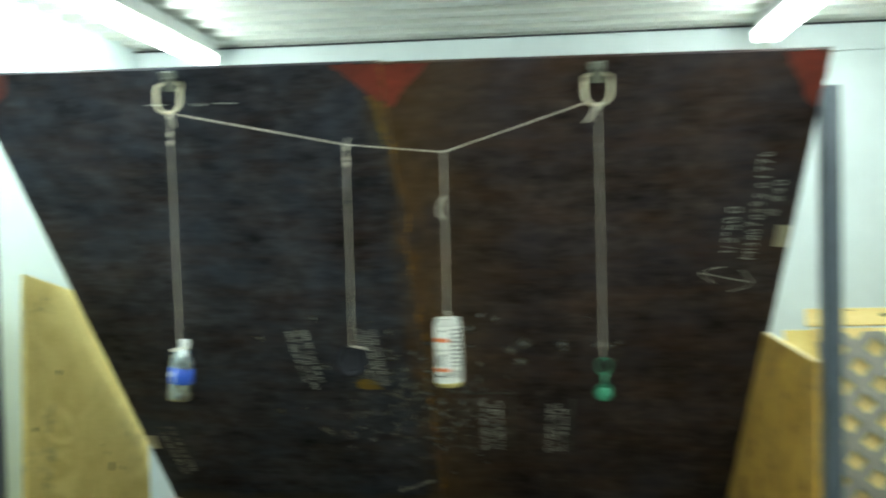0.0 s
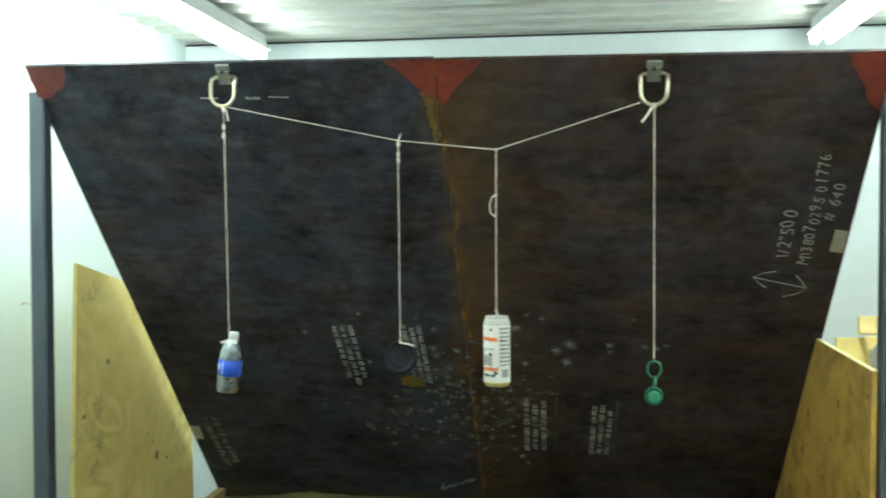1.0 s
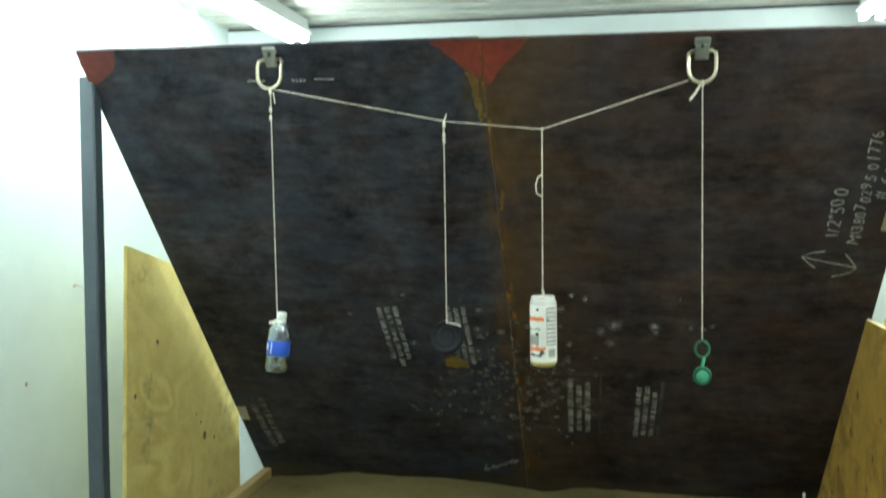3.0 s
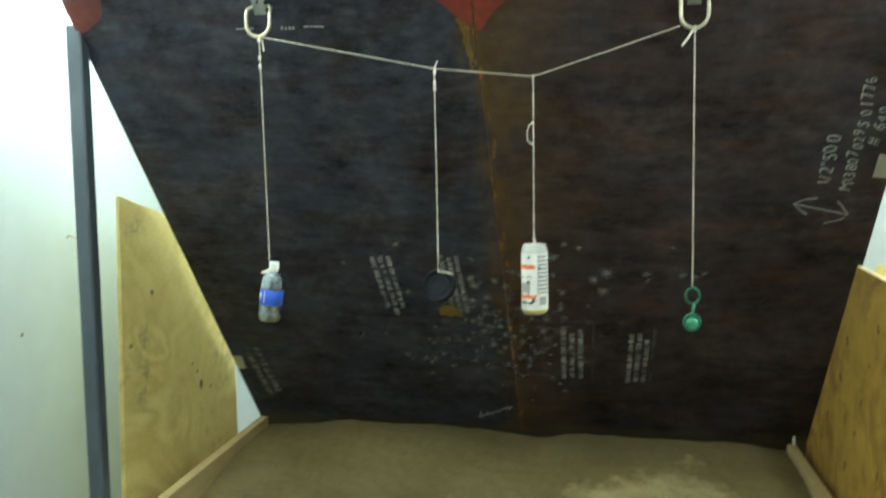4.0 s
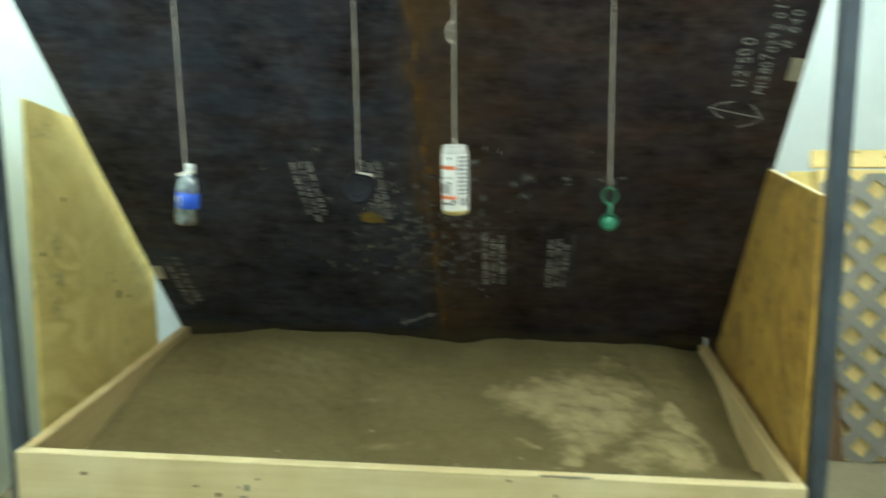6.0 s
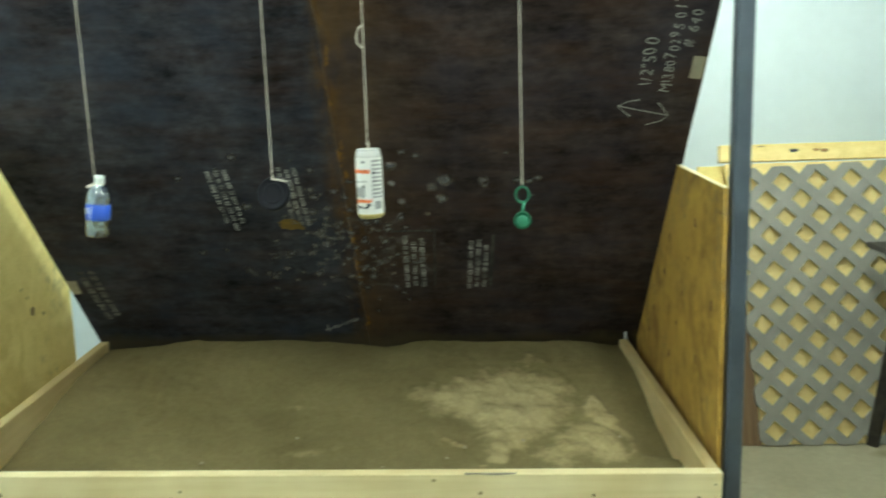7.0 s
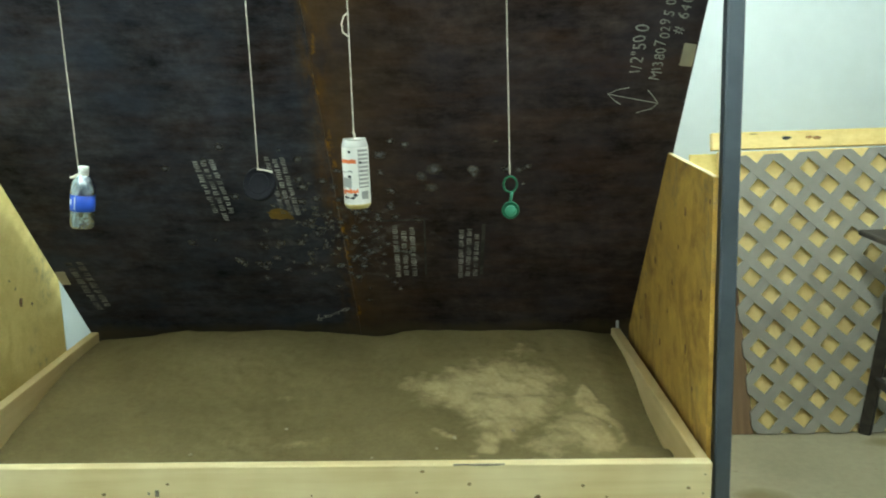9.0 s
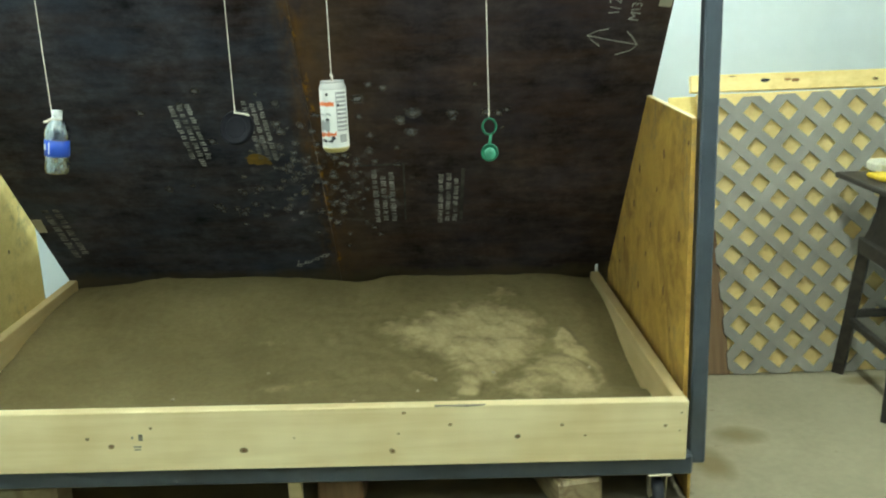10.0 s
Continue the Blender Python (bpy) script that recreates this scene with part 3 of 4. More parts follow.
for outline in ([(0.165, -1.445), (0.335, -1.440), (0.335, -1.448), (0.165, -1.453)], [(0.328, -1.448), (0.336, -1.448), (0.326, -1.80), (0.318, -1.80)], [(0.552, -1.475), (0.566, -1.475), (0.556, -1.80), (0.542, -1.80)]):
    patch("stencil_border", outline, FAINT, right_plate)


def splash_marks():
    """Grey lead splashes, each a ragged thin blot."""
    rng = random.Random(21)
    spots = [(0.379, 1.164, 0.040), (0.334, 1.202, 0.030), (0.370, 1.261, 0.032), (0.519, 1.169, 0.030), (0.524, 1.196, 0.018), (0.713, 1.161, 0.020), (0.685, 1.175, 0.022), (0.642, 1.17, 0.026), (0.235, 1.018, 0.018), (0.283, 1.037, 0.020),
             (0.192, 1.088, 0.030), (0.188, 1.178, 0.018), (-0.365, 1.031, 0.024), (-0.361, 1.292, 0.026), (-0.589, 1.565, 0.026), (-0.122, 1.329, 0.026), (-0.103, 1.247, 0.026), (-0.582, 1.136, 0.020), (0.60, 1.03, 0.014), (0.70, 1.25, 0.012), (-0.43, 1.10, 0.022)]
    for _ in range(60):
        spots.append((rng.gauss(-0.04, 0.12), rng.gauss(1.44, 0.17), rng.uniform(0.010, 0.027)))
    for _ in range(26):
        spots.append((rng.gauss(-0.25, 0.14), rng.gauss(1.68, 0.07), rng.uniform(0.012, 0.028)))
    for _ in range(44):
        spots.append((rng.gauss(0.09, 0.10), rng.gauss(1.58, 0.16), rng.uniform(0.009, 0.024)))
    for x, v, r in spots:
        n = 14
        out = []
        for k in range(n):
            q = r * rng.uniform(0.85, 1.05)
            a = 2 * math.pi * k / n
            out.append((x + q * math.cos(a), -v + q * math.sin(a)))
        patch("splash_mark", out, SPLASH, left_plate if x < 0.0105 else right_plate)


splash_marks()


# ---- sand box ----
BM = pose(0.024, 0, 0.331, 0, 1.192, 1.483)
crate = empty("sand_box", BM, "shallow pine board box filled with sand under the plates", "sand box")
H = 1.161
part("front_board", block(-H, H, 0.0, 0.038, -0.190, 0.0, 0.003), PINE, crate, "pale pine front board with small knots")
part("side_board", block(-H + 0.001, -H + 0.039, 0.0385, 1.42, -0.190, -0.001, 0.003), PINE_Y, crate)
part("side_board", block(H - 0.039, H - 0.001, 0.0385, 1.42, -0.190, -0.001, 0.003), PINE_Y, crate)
part("bottom_panel", block(-H + 0.04, H - 0.04, 0.039, 1.50, -0.189, -0.175, 0), PLY, crate)
krng = random.Random(5)
part("worn_edge", prism([(0.41, -0.0035), (0.44, -0.0015), (0.50, -0.0045), (0.55, -0.002), (0.56, 0.0006), (0.41, 0.0006)], "y", -0.0007, 0.006), STAMP_INK, crate, "dark chipped spot on the top edge")
for kx, kz, r in ((-0.606, -0.083, 0.006), (-0.539, -0.107, 0.010), (-0.42, -0.052, 0.005), (-0.153, -0.128, 0.012), (-0.004, -0.092, 0.003), (0.284, -0.141, 0.010), (0.32, -0.02, 0.006), (0.303, -0.085, 0.004),
                  (0.456, -0.06, 0.006), (0.655, -0.102, 0.009), (0.786, -0.068, 0.006), (0.856, -0.104, 0.004), (1.094, -0.078, 0.006), (1.141, -0.037, 0.003), (1.137, -0.095, 0.003), (-0.95, -0.06, 0.009)):
    r *= 0.85
    out = [(kx + r * 1.25 * krng.uniform(0.8, 1.1) * math.cos(a * 0.7), kz + r * krng.uniform(0.8, 1.1) * math.sin(a * 0.7)) for a in range(9)]
    part("knot", prism(out, "y", -0.0006, 0.001), KNOT, crate)
    if r > 0.007:
        core = [(kx + r * 0.1 + 0.5 * (p - kx) * krng.uniform(0.7, 1.1), kz + 0.45 * (q - kz)) for p, q in out]
        part("knot_core", prism(core, "y", -0.0010, 0.001), CHEEK_KNOT, crate, "dark knot core")
for ix, iz, w, h in ((-0.452, -0.081, 0.012, 0.020), (-0.476, -0.081, 0.006, 0.008), (-0.463, -0.110, 0.022, 0.005), (-0.463, -0.119, 0.018, 0.004)):
    part("grade_stamp", block(ix - w / 2, ix + w / 2, -0.0007, 0.001, iz - h / 2, iz + h / 2, 0), STAMP_INK, crate)


BACK_X = (-1.16, -1.02, -0.74, -0.55, -0.36, -0.12, 0.11, 0.29, 0.58, 0.84, 1.00, 1.11)
BACK_Z = (-0.047, -0.036, -0.003, -0.008, -0.005, -0.014, -0.038, -0.010, -0.016, -0.011, -0.019, -0.033)


# outlines of the turned, drier sand, each with its strength and softness of edge
DRY = (
    ([(0.27, 0.88), (0.40, 0.97), (0.64, 1.06), (0.83, 0.92), (0.83, 0.72), (0.72, 0.56), (0.62, 0.42), (0.50, 0.40), (0.50, 0.54), (0.42, 0.64), (0.30, 0.74)], 0.86, 0.17),
    ([(0.60, 0.37), (0.68, 0.31), (0.82, 0.33), (0.93, 0.31), (0.98, 0.40), (0.97, 0.50), (0.86, 0.58), (0.74, 0.49)], 0.68, 0.12),
    ([(0.84, 0.75), (0.89, 0.78), (0.95, 0.66), (0.93, 0.61), (0.88, 0.66)], 0.85, 0.06),
    ([(0.95, 0.60), (1.01, 0.50), (1.00, 0.38), (0.97, 0.36), (0.96, 0.50)], 0.7, 0.07),
    ([(0.66, 1.16), (0.70, 1.24), (0.73, 1.14), (0.69, 1.05)], 0.6, 0.07),
    ([(0.47, 0.43), (0.55, 0.42), (0.56, 0.35), (0.50, 0.34)], 0.9, 0.07),
    ([(0.37, 0.48), (0.43, 0.47), (0.43, 0.43), (0.38, 0.43)], 0.6, 0.05),
    ([(0.62, 0.27), (0.76, 0.28), (0.74, 0.23), (0.63, 0.23)], 0.55, 0.07),
)


def inside_by(x, y, poly):
    """How far a place lies inside an outline; below zero outside it."""
    best, odd = 9.0, False
    for (ax, ay), (bx, by) in zip(poly, poly[1:] + poly[:1]):
        ux, uy = bx - ax, by - ay
        f = max(0.0, min(1.0, ((x - ax) * ux + (y - ay) * uy) / (ux * ux + uy * uy)))
        best = min(best, math.hypot(x - ax - f * ux, y - ay - f * uy))
        if (ay > y) != (by > y) and x < ax + (y - ay) / (by - ay) * ux:
            odd = not odd
    return best if odd else -best


def sand_surface():
    """The sand: higher against the plates, scooped at the front, with a dry disturbed patch."""
    bm = bmesh.new()
    dry = bm.verts.layers.float.new("dry")
    nx, ny = 260, 150
    xa, xb, ya, yb = -H + 0.036, H - 0.036, 0.036, 1.44
    grid = []
    for j in range(ny + 1):
        row = []
        for i in range(nx + 1):
            x, y = xa + (xb - xa) * i / nx, ya + (yb - ya) * j / ny
            side = (x - xa) / (xb - xa)
            base = (-0.172 + 0.048 * side) + (0.125 - 0.030 * side) * min(1.0, y / 1.22)
            back = float(np.interp(x, BACK_X, BACK_Z))
            f = min(1.0, max(0.0, (y - 0.75) / 0.55))
            f = f * f * (3 - 2 * f)
            z = base * (1 - f) + (back + 0.006 * noise.noise((x * 7, 0, 4.0))) * f
            edge = min(x - xa, xb - x)
            z += 0.014 * math.exp(-edge / 0.06) * (0.4 + noise.noise((0, y * 3, 1.5))) * (1 - f)
            z += (0.014 * noise.noise((x * 2.0, y * 1.6, 3.0)) + 0.007 * noise.noise((x * 6.0, y * 6.0, 8.0))) * (1 - 0.8 * f) + 0.0035 * noise.noise((x * 21, y * 21, 2.0))
            z -= 0.042 * math.exp(-((x - xb) / 0.13) ** 2 - ((y - 0.55) / 0.32) ** 2)
            heap = max(0.0, min(1.0, (0.44 - y) / 0.10))
            z -= (0.010 - 0.024 * heap * heap * (3 - 2 * heap)) * math.exp(-((x - xb) / 0.10) ** 2) * (1 - f)
            # the dry patch, dug over by impacts
            d = 0.0
            for cx, cy, rx, ry, w in ((-0.10, 0.43, 0.13, 0.04, 0.45), (-0.22, 0.80, 0.14, 0.05, 0.34), (0.34, 0.78, 0.10, 0.20, 0.36)):
                d = max(d, w * math.exp(-0.9 * (((x - cx) / rx) ** 2 + ((y - cy) / ry) ** 2)))
            if 0.2 < x < 1.1 and 0.1 < y < 1.3:
                wob = 0.05 * noise.noise((x * 7, y * 6, 1.0)) + 0.035 * noise.noise((x * 19, y * 15, 4.0)) + 0.016 * noise.noise((x * 50, y * 40, 7.0))
                for poly, w, soft in DRY:
                    q = max(0.0, min(1.0, (inside_by(x, y, poly) + wob + 0.01) / soft + 0.5))
                    d = max(d, w * q * q * (3 - 2 * q))
                comb = math.sin((x * 0.93 + y * 0.36) * 235 + 3.0 * noise.noise((x * 6, y * 6, 2.0)))
                clods = 0.016 * noise.noise((x * 7, y * 8, 5.0)) + 0.005 * noise.noise((x * 24, y * 18, 9.0)) + 0.004 * noise.noise((x * 60 + y * 22, y * 38, 3.0))
                z += d * (clods + 0.0015 * comb * max(0.0, noise.noise((x * 4, y * 4, 6.0)) + 0.4) + 0.012)
                d *= 0.93 + 0.6 * noise.noise((x * 16 + y * 9, y * 14, 12.0)) * (0.5 + 0.5 * abs(noise.noise((x * 5, y * 5, 13.0)))) + 0.045 * comb
            vert = bm.verts.new((x, y, z))
            vert[dry] = d
            row.append(vert)
        grid.append(row)
    for a, b in zip(grid, grid[1:]):
        for i in range(nx):
            bm.faces.new((a[i], a[i + 1], b[i + 1], b[i]))
    rim = [grid[0], [r[-1] for r in grid], grid[-1][::-1], [r[0] for r in grid][::-1]]
    for run in rim:
        low = [bm.verts.new((q.co.x, q.co.y, -0.172)) for q in run]
        for i in range(len(run) - 1):
            bm.faces.new((run[i], low[i], low[i + 1], run[i + 1]))
    return bm


ob = part("sand", sand_surface(), SAND, None, "", True)
ob.matrix_world = BM
tagged(ob, "damp brown sand with a pale dry disturbed patch in a pine box", "sand", kind="stuff")
rng = random.Random(9)
for k, (x, y) in enumerate(((-0.33, 0.98), (-0.16, 0.52), (0.42, 0.42), (0.36, 0.35), (0.15, 0.30), (-0.45, 0.36), (0.62, 0.46), (0.95, 0.47))):
    bm = bmesh.new()
    bmesh.ops.create_icosphere(bm, subdivisions=1, radius=rng.uniform(0.006, 0.011))
    for q in bm.verts:
        q.co *= rng.uniform(0.7, 1.2)
        q.co.z *= 0.6
    f = y / 1.4
    peb = part("pebble", bm, STONE)
    s = (x + H) / (2 * H)
    peb.matrix_world = BM @ Matrix.Translation((x, y, -0.172 + 0.062 * s + (0.125 - 0.03 * s) * min(1.0, y / 1.22) + 0.003))
    tagged(peb, "small pale stone lying on the sand", "pebble", "pebbles on the sand")

# White sliver added in place of the bright wall showing through the corner gap.
scrap = part("wall_gap_sliver", prism([(-0.007, -0.030), (0.006, -0.028), (0.004, 0.004), (0.007, 0.026), (-0.001, 0.030), (-0.005, 0.006)], "y", -0.004, 0.004, 0.001), CAP_WHITE)
scrap.matrix_world = BM @ pose(1.150, 1.425, 0.020, -12, 0, 0)
tagged(scrap, "small white sliver standing in for the bright wall seen through a gap", "plastic scrap")

# ---- plywood cheeks ----
bm = prism([(0.340, FLOOR), (1.32, FLOOR), (1.32, 1.16), (0.399, 1.390), (0.345, 0.3)], "x", -1.268, -1.254, 0.001)
cheek = tagged(part("plywood_sheet", bm, PLY), "golden plywood sheet standing beside the sand box", "plywood sheet", "plywood sheets")
for ky, kz, r in ((0.972, 0.60, 0.016), (0.595, 1.032, 0.010), (0.94, 0.66, 0.006), (1.06, 0.57, 0.007), (0.43, 0.865, 0.008), (0.90, 0.70, 0.005)):
    out = [(ky + r * krng.uniform(0.7, 1.1) * math.cos(k * 0.7), kz + r * 1.2 * krng.uniform(0.7, 1.1) * math.sin(k * 0.7)) for k in range(9)]
    part("knot", prism(out, "x", -1.255, -1.2535), CHEEK_KNOT, cheek)
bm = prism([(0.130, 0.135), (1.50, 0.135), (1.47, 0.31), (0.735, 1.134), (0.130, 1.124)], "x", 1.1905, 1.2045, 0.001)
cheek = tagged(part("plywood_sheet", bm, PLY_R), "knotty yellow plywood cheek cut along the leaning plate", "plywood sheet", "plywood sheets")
for ky, kz, r in ((0.832, 0.864, 0.013), (0.462, 0.974, 0.012), (0.237, 0.755, 0.013), (0.422, 0.527, 0.011), (0.819, 0.432, 0.012), (0.161, 1.05, 0.006), (0.631, 0.701, 0.008), (1.10, 0.536, 0.010), (0.923, 0.72, 0.012), (0.32, 0.425, 0.007), (0.70, 0.58, 0.006), (0.55, 0.84, 0.006), (1.2, 0.42, 0.008)):
    out = [(ky + r * 1.5 * krng.uniform(0.6, 1.1) * math.cos(k * 0.7), kz + r * 1.6 * krng.uniform(0.7, 1.1) * math.sin(k * 0.7)) for k in range(9)]
    part("knot", prism(out, "x", 1.1898, 1.1915), CHEEK_KNOT, cheek)

part("cut_edge", prism([(0.132, 1.1236), (0.736, 1.1336), (0.736, 1.1366), (0.132, 1.1266)], "x", 1.1908, 1.2042, 0.0004), PINE, cheek, "pale sawn top edge")

# ---- hanging targets ----
YS = 0.060


def hook(u):
    """A welded lug with a heavy D-ring."""
    m = PM @ Matrix.Translation((u, 0, 0))
    top = empty("hanging_ring", m, "brassy zinc D-ring in a welded lug on the plate", "ring hook", "ring hooks")
    part("lug", block(-0.021, 0.021, -0.034, -0.010, 0.0, 0.008, 0.003), LUG, top, "dull welded lug")
    bm = block(-0.018, 0.018, -0.072, -0.028, 0.010, 0.014, 0.001)
    part("clip", bm, LUG, top)
    part("lug_pin", lathe([(0.004, 0), (0.005, 0.001), (0.005, 0.013), (0.004, 0.014)], 12), INK, top).matrix_local = Matrix.Translation((0, -0.03, 0.004))
    inv2 = m.inverted()
    zc = plate_z(u, 0.0)
    pts = []
    x0 = u
    ztop, zbot, half = 1.934 - 0.0166 * u, 1.8505 - 0.0166 * u, 0.0355
    pts += [(x0 - 0.026, YS + 0.02, ztop + 0.004), (x0 - 0.036, YS + 0.010, ztop - 0.004), (x0 - half, YS, ztop - 0.022)]
    for k in range(11):
        a = math.pi + math.pi * k / 10
        pts.append((x0 + half * math.cos(a), YS, zbot + 0.036 + 0.036 * math.sin(a)))
    pts += [(x0 + half, YS, ztop - 0.022), (x0 + 0.036, YS + 0.010, ztop - 0.004), (x0 + 0.026, YS + 0.02, ztop + 0.004)]
    bm = cord(pts, 0.0050, 10, closed=True)
    bm.transform(inv2)
    part("ring", bm, ZINC, top, "", True)
    return top


HL, HR = -0.604, 0.609
hook(HL)
hook(HR)
RB_L, RB_R = (-0.602, YS, 1.860), (0.609, YS, 1.840)
KB, KC = (-0.092, YS, 1.755), (0.183, YS, 1.726)
RT_R = (0.573, YS, 1.848)


def twine(name, pts, label, radius=0.0016):
    full = []
    for a, b in zip(pts, pts[1:]):
        n = max(2, int(math.dist(a, b) / 0.008))
        full += line(a, b, n)[:-1]
    full.append(Vector(pts[-1]))
    ob = part(name, cord(full, radius, 6, lay=0.12), CORD, None, "", True)
    return tagged(ob, label, "string", "strings")


def knot(x, z, parent=None, r=0.006):
    bm = bmesh.new()
    bmesh.ops.create_icosphere(bm, subdivisions=2, radius=r, matrix=Matrix.Translation((x, YS - 0.001, z)) @ Matrix.Diagonal((0.8, 0.8, 1.5, 1)))
    for q in bm.verts:
        q.co += Vector((noise.noise(q.co * 300), noise.noise(q.co * 320), noise.noise(q.co * 290))) * 0.0015
    return part("string_knot", bm, CORD, parent, "", True)


cross = twine("cross_string", [RB_L, (-0.35, YS, 1.808), KB, KC, (0.38, YS, 1.787), RT_R], "thin white twine slung between the two rings", 0.0015)
knot(KC[0], KC[2], cross, 0.004)
s1 = twine("hanging_string", [RB_L, (-0.596, YS, 1.5), (-0.591, YS, 1.205)], "white twine that holds the small water bottle")
for z in (1.85, 1.80, 1.775):
    knot(-0.602, z, s1)
part("loose_end", cord([(-0.594, YS, 1.85), (-0.590, YS - 0.003, 1.835), (-0.588, YS - 0.003, 1.818)], 0.0022, 6), CORD, s1)
s2 = twine("hanging_string", [KB, (-0.089, YS, 1.45), (-0.087, YS, 1.188)], "white twine that holds the black disc")
for z in (1.745, 1.715, 1.700):
    knot(-0.091, z, s2)
part("loose_end", cord([KB, (-0.086, YS, 1.768), (-0.083, YS, 1.775)], 0.002, 6), CORD, s2)
part("loose_end", cord([(-0.087, YS - 0.012, 1.190), (-0.062, YS - 0.013, 1.186), (-0.045, YS - 0.014, 1.181)], 0.0028, 6), CORD, s2)
s3 = twine("hanging_string", [KC, (0.1835, YS, 1.5), (0.184, YS, 1.285)], "white twine with a loop that holds the drink can")
for z in (1.71, 1.66, 1.60):
    knot(0.183, z, s3, 0.0035)
part("loop", cord([(0.183, YS, 1.602), (0.172, YS - 0.004, 1.594), (0.166, YS - 0.006, 1.575), (0.168, YS - 0.006, 1.552), (0.183, YS, 1.540)], 0.0020, 6), CORD, s3, "small slack loop", True)
s4 = twine("hanging_string", [RB_R, (0.6105, YS, 1.5), (0.612, YS, 1.155)], "white twine that holds the green plastic swivel")
knot(0.609, 1.838, s4, 0.007)
part("loose_end", cord([(0.604, YS - 0.003, 1.836), (0.592, YS - 0.004, 1.815), (0.576, YS - 0.004, 1.795)], 0.0035, 6), CORD, s4)

# small clear bottle, tied by its neck and hanging askew
bottle = empty("water_bottle", pose(-0.5975, YS, 1.037, 0, 7.2, 0) @ Matrix.Diagonal((0.93, 0.93, 1, 1)), "small clear plastic water bottle with blue label and white cap", "bottle")
prof = [(0.018, 0.003), (0.030, 0.000), (0.0345, 0.006), (0.0355, 0.02), (0.034, 0.032), (0.0355, 0.045), (0.036, 0.058), (0.0355, 0.06), (0.0355, 0.100), (0.036, 0.102), (0.0355, 0.112), (0.032, 0.126), (0.024, 0.142), (0.015, 0.151), (0.0125, 0.154), (0.0125, 0.165), (0.0116, 0.165), (0.0116, 0.154), (0.0225, 0.141), (0.0305, 0.126), (0.0343, 0.112), (0.0345, 0.06), (0.0343, 0.045), (0.0328, 0.032), (0.0343, 0.02), (0.0333, 0.007), (0.029, 0.002), (0.002, 0.0045)]
part("bottle_body", lathe(prof, 40), CLEAR, bottle, "clear crinkled plastic body", True)
part("label_band", lathe([(0.0358, 0.049), (0.0362, 0.0492), (0.0362, 0.094), (0.0358, 0.0942)], 40), BLUE, bottle, "royal blue paper label", True)
for a0, z0, z1 in ((250, 0.054, 0.089), (205, 0.066, 0.082)):
    bm = bmesh.new()
    w = 26 if a0 == 205 else 5
    vs = [(bm.verts.new((0.0364 * math.cos(radians(a0 + k * w / 4)), 0.0364 * math.sin(radians(a0 + k * w / 4)), z0)), bm.verts.new((0.0364 * math.cos(radians(a0 + k * w / 4)), 0.0364 * math.sin(radians(a0 + k * w / 4)), z1))) for k in range(5)]
    for p, q in zip(vs, vs[1:]):
        bm.faces.new((p[0], q[0], q[1], p[1]))
    part("label_print", bm, CAP_WHITE, bottle)
bm = lathe([(0.0145, 0.158), (0.0152, 0.159), (0.0152, 0.172), (0.0140, 0.1745), (0.006, 0.175)], 28)
part("cap", bm, CAP_WHITE, bottle, "white screw cap", True)
part("neck_ring", lathe([(0.0145, 0.1535), (0.0155, 0.1545), (0.0145, 0.157)], 28), CAP_WHITE, bottle)
part("neck_tie", cord([(0.0145 * math.cos(a * 0.4), 0.0145 * math.sin(a * 0.4), 0.150) for a in range(16)], 0.002, 6, closed=True), CORD, bottle)
part("tie_end", cord([(-0.014, -0.006, 0.150), (-0.026, -0.012, 0.142), (-0.034, -0.013, 0.141)], 0.0042, 6), CORD, bottle, "frayed twine end")

# tall drink can
can = empty("drink_can", pose(0.187, YS, 1.073, 0, -0.6, 0), "tall white drink can with orange print and shot holes", "drink can")
part("can_body", lathe([(0.029, 0.003), (0.0325, 0.006), (0.0368, 0.012), (0.0370, 0.015), (0.0370, 0.170), (0.0365, 0.174), (0.0320, 0.188), (0.0312, 0.190)], 44), CAN_WHITE, can, "white printed side", True)
part("can_bottom", lathe([(0.018, 0.004), (0.026, 0.0), (0.030, 0.0015), (0.0330, 0.0055), (0.0371, 0.0115), (0.0373, 0.014)], 44), CAN_BASE, can, "bare yellowish bottom edge", True)
part("can_neck", lathe([(0.0370, 0.171), (0.0371, 0.1715), (0.0367, 0.1745), (0.0323, 0.1885), (0.0316, 0.1895)], 44), CAN_METAL, can, "bare metal neck", True)
part("can_lid", lathe([(0.0318, 0.188), (0.0325, 0.192), (0.0315, 0.194), (0.0295, 0.193), (0.0285, 0.189), (0.004, 0.189)], 44), CAN_METAL, can, "bare metal lid", True)
part("pull_tab", block(-0.007, 0.007, -0.012, 0.012, 0.1905, 0.1925, 0.0008), CAN_METAL, can)
part("tab_tie", cord([(0, 0, 0.192), (0.002, -0.002, 0.202), (-0.002, -0.001, 0.212)], 0.0038, 6), CORD, can)


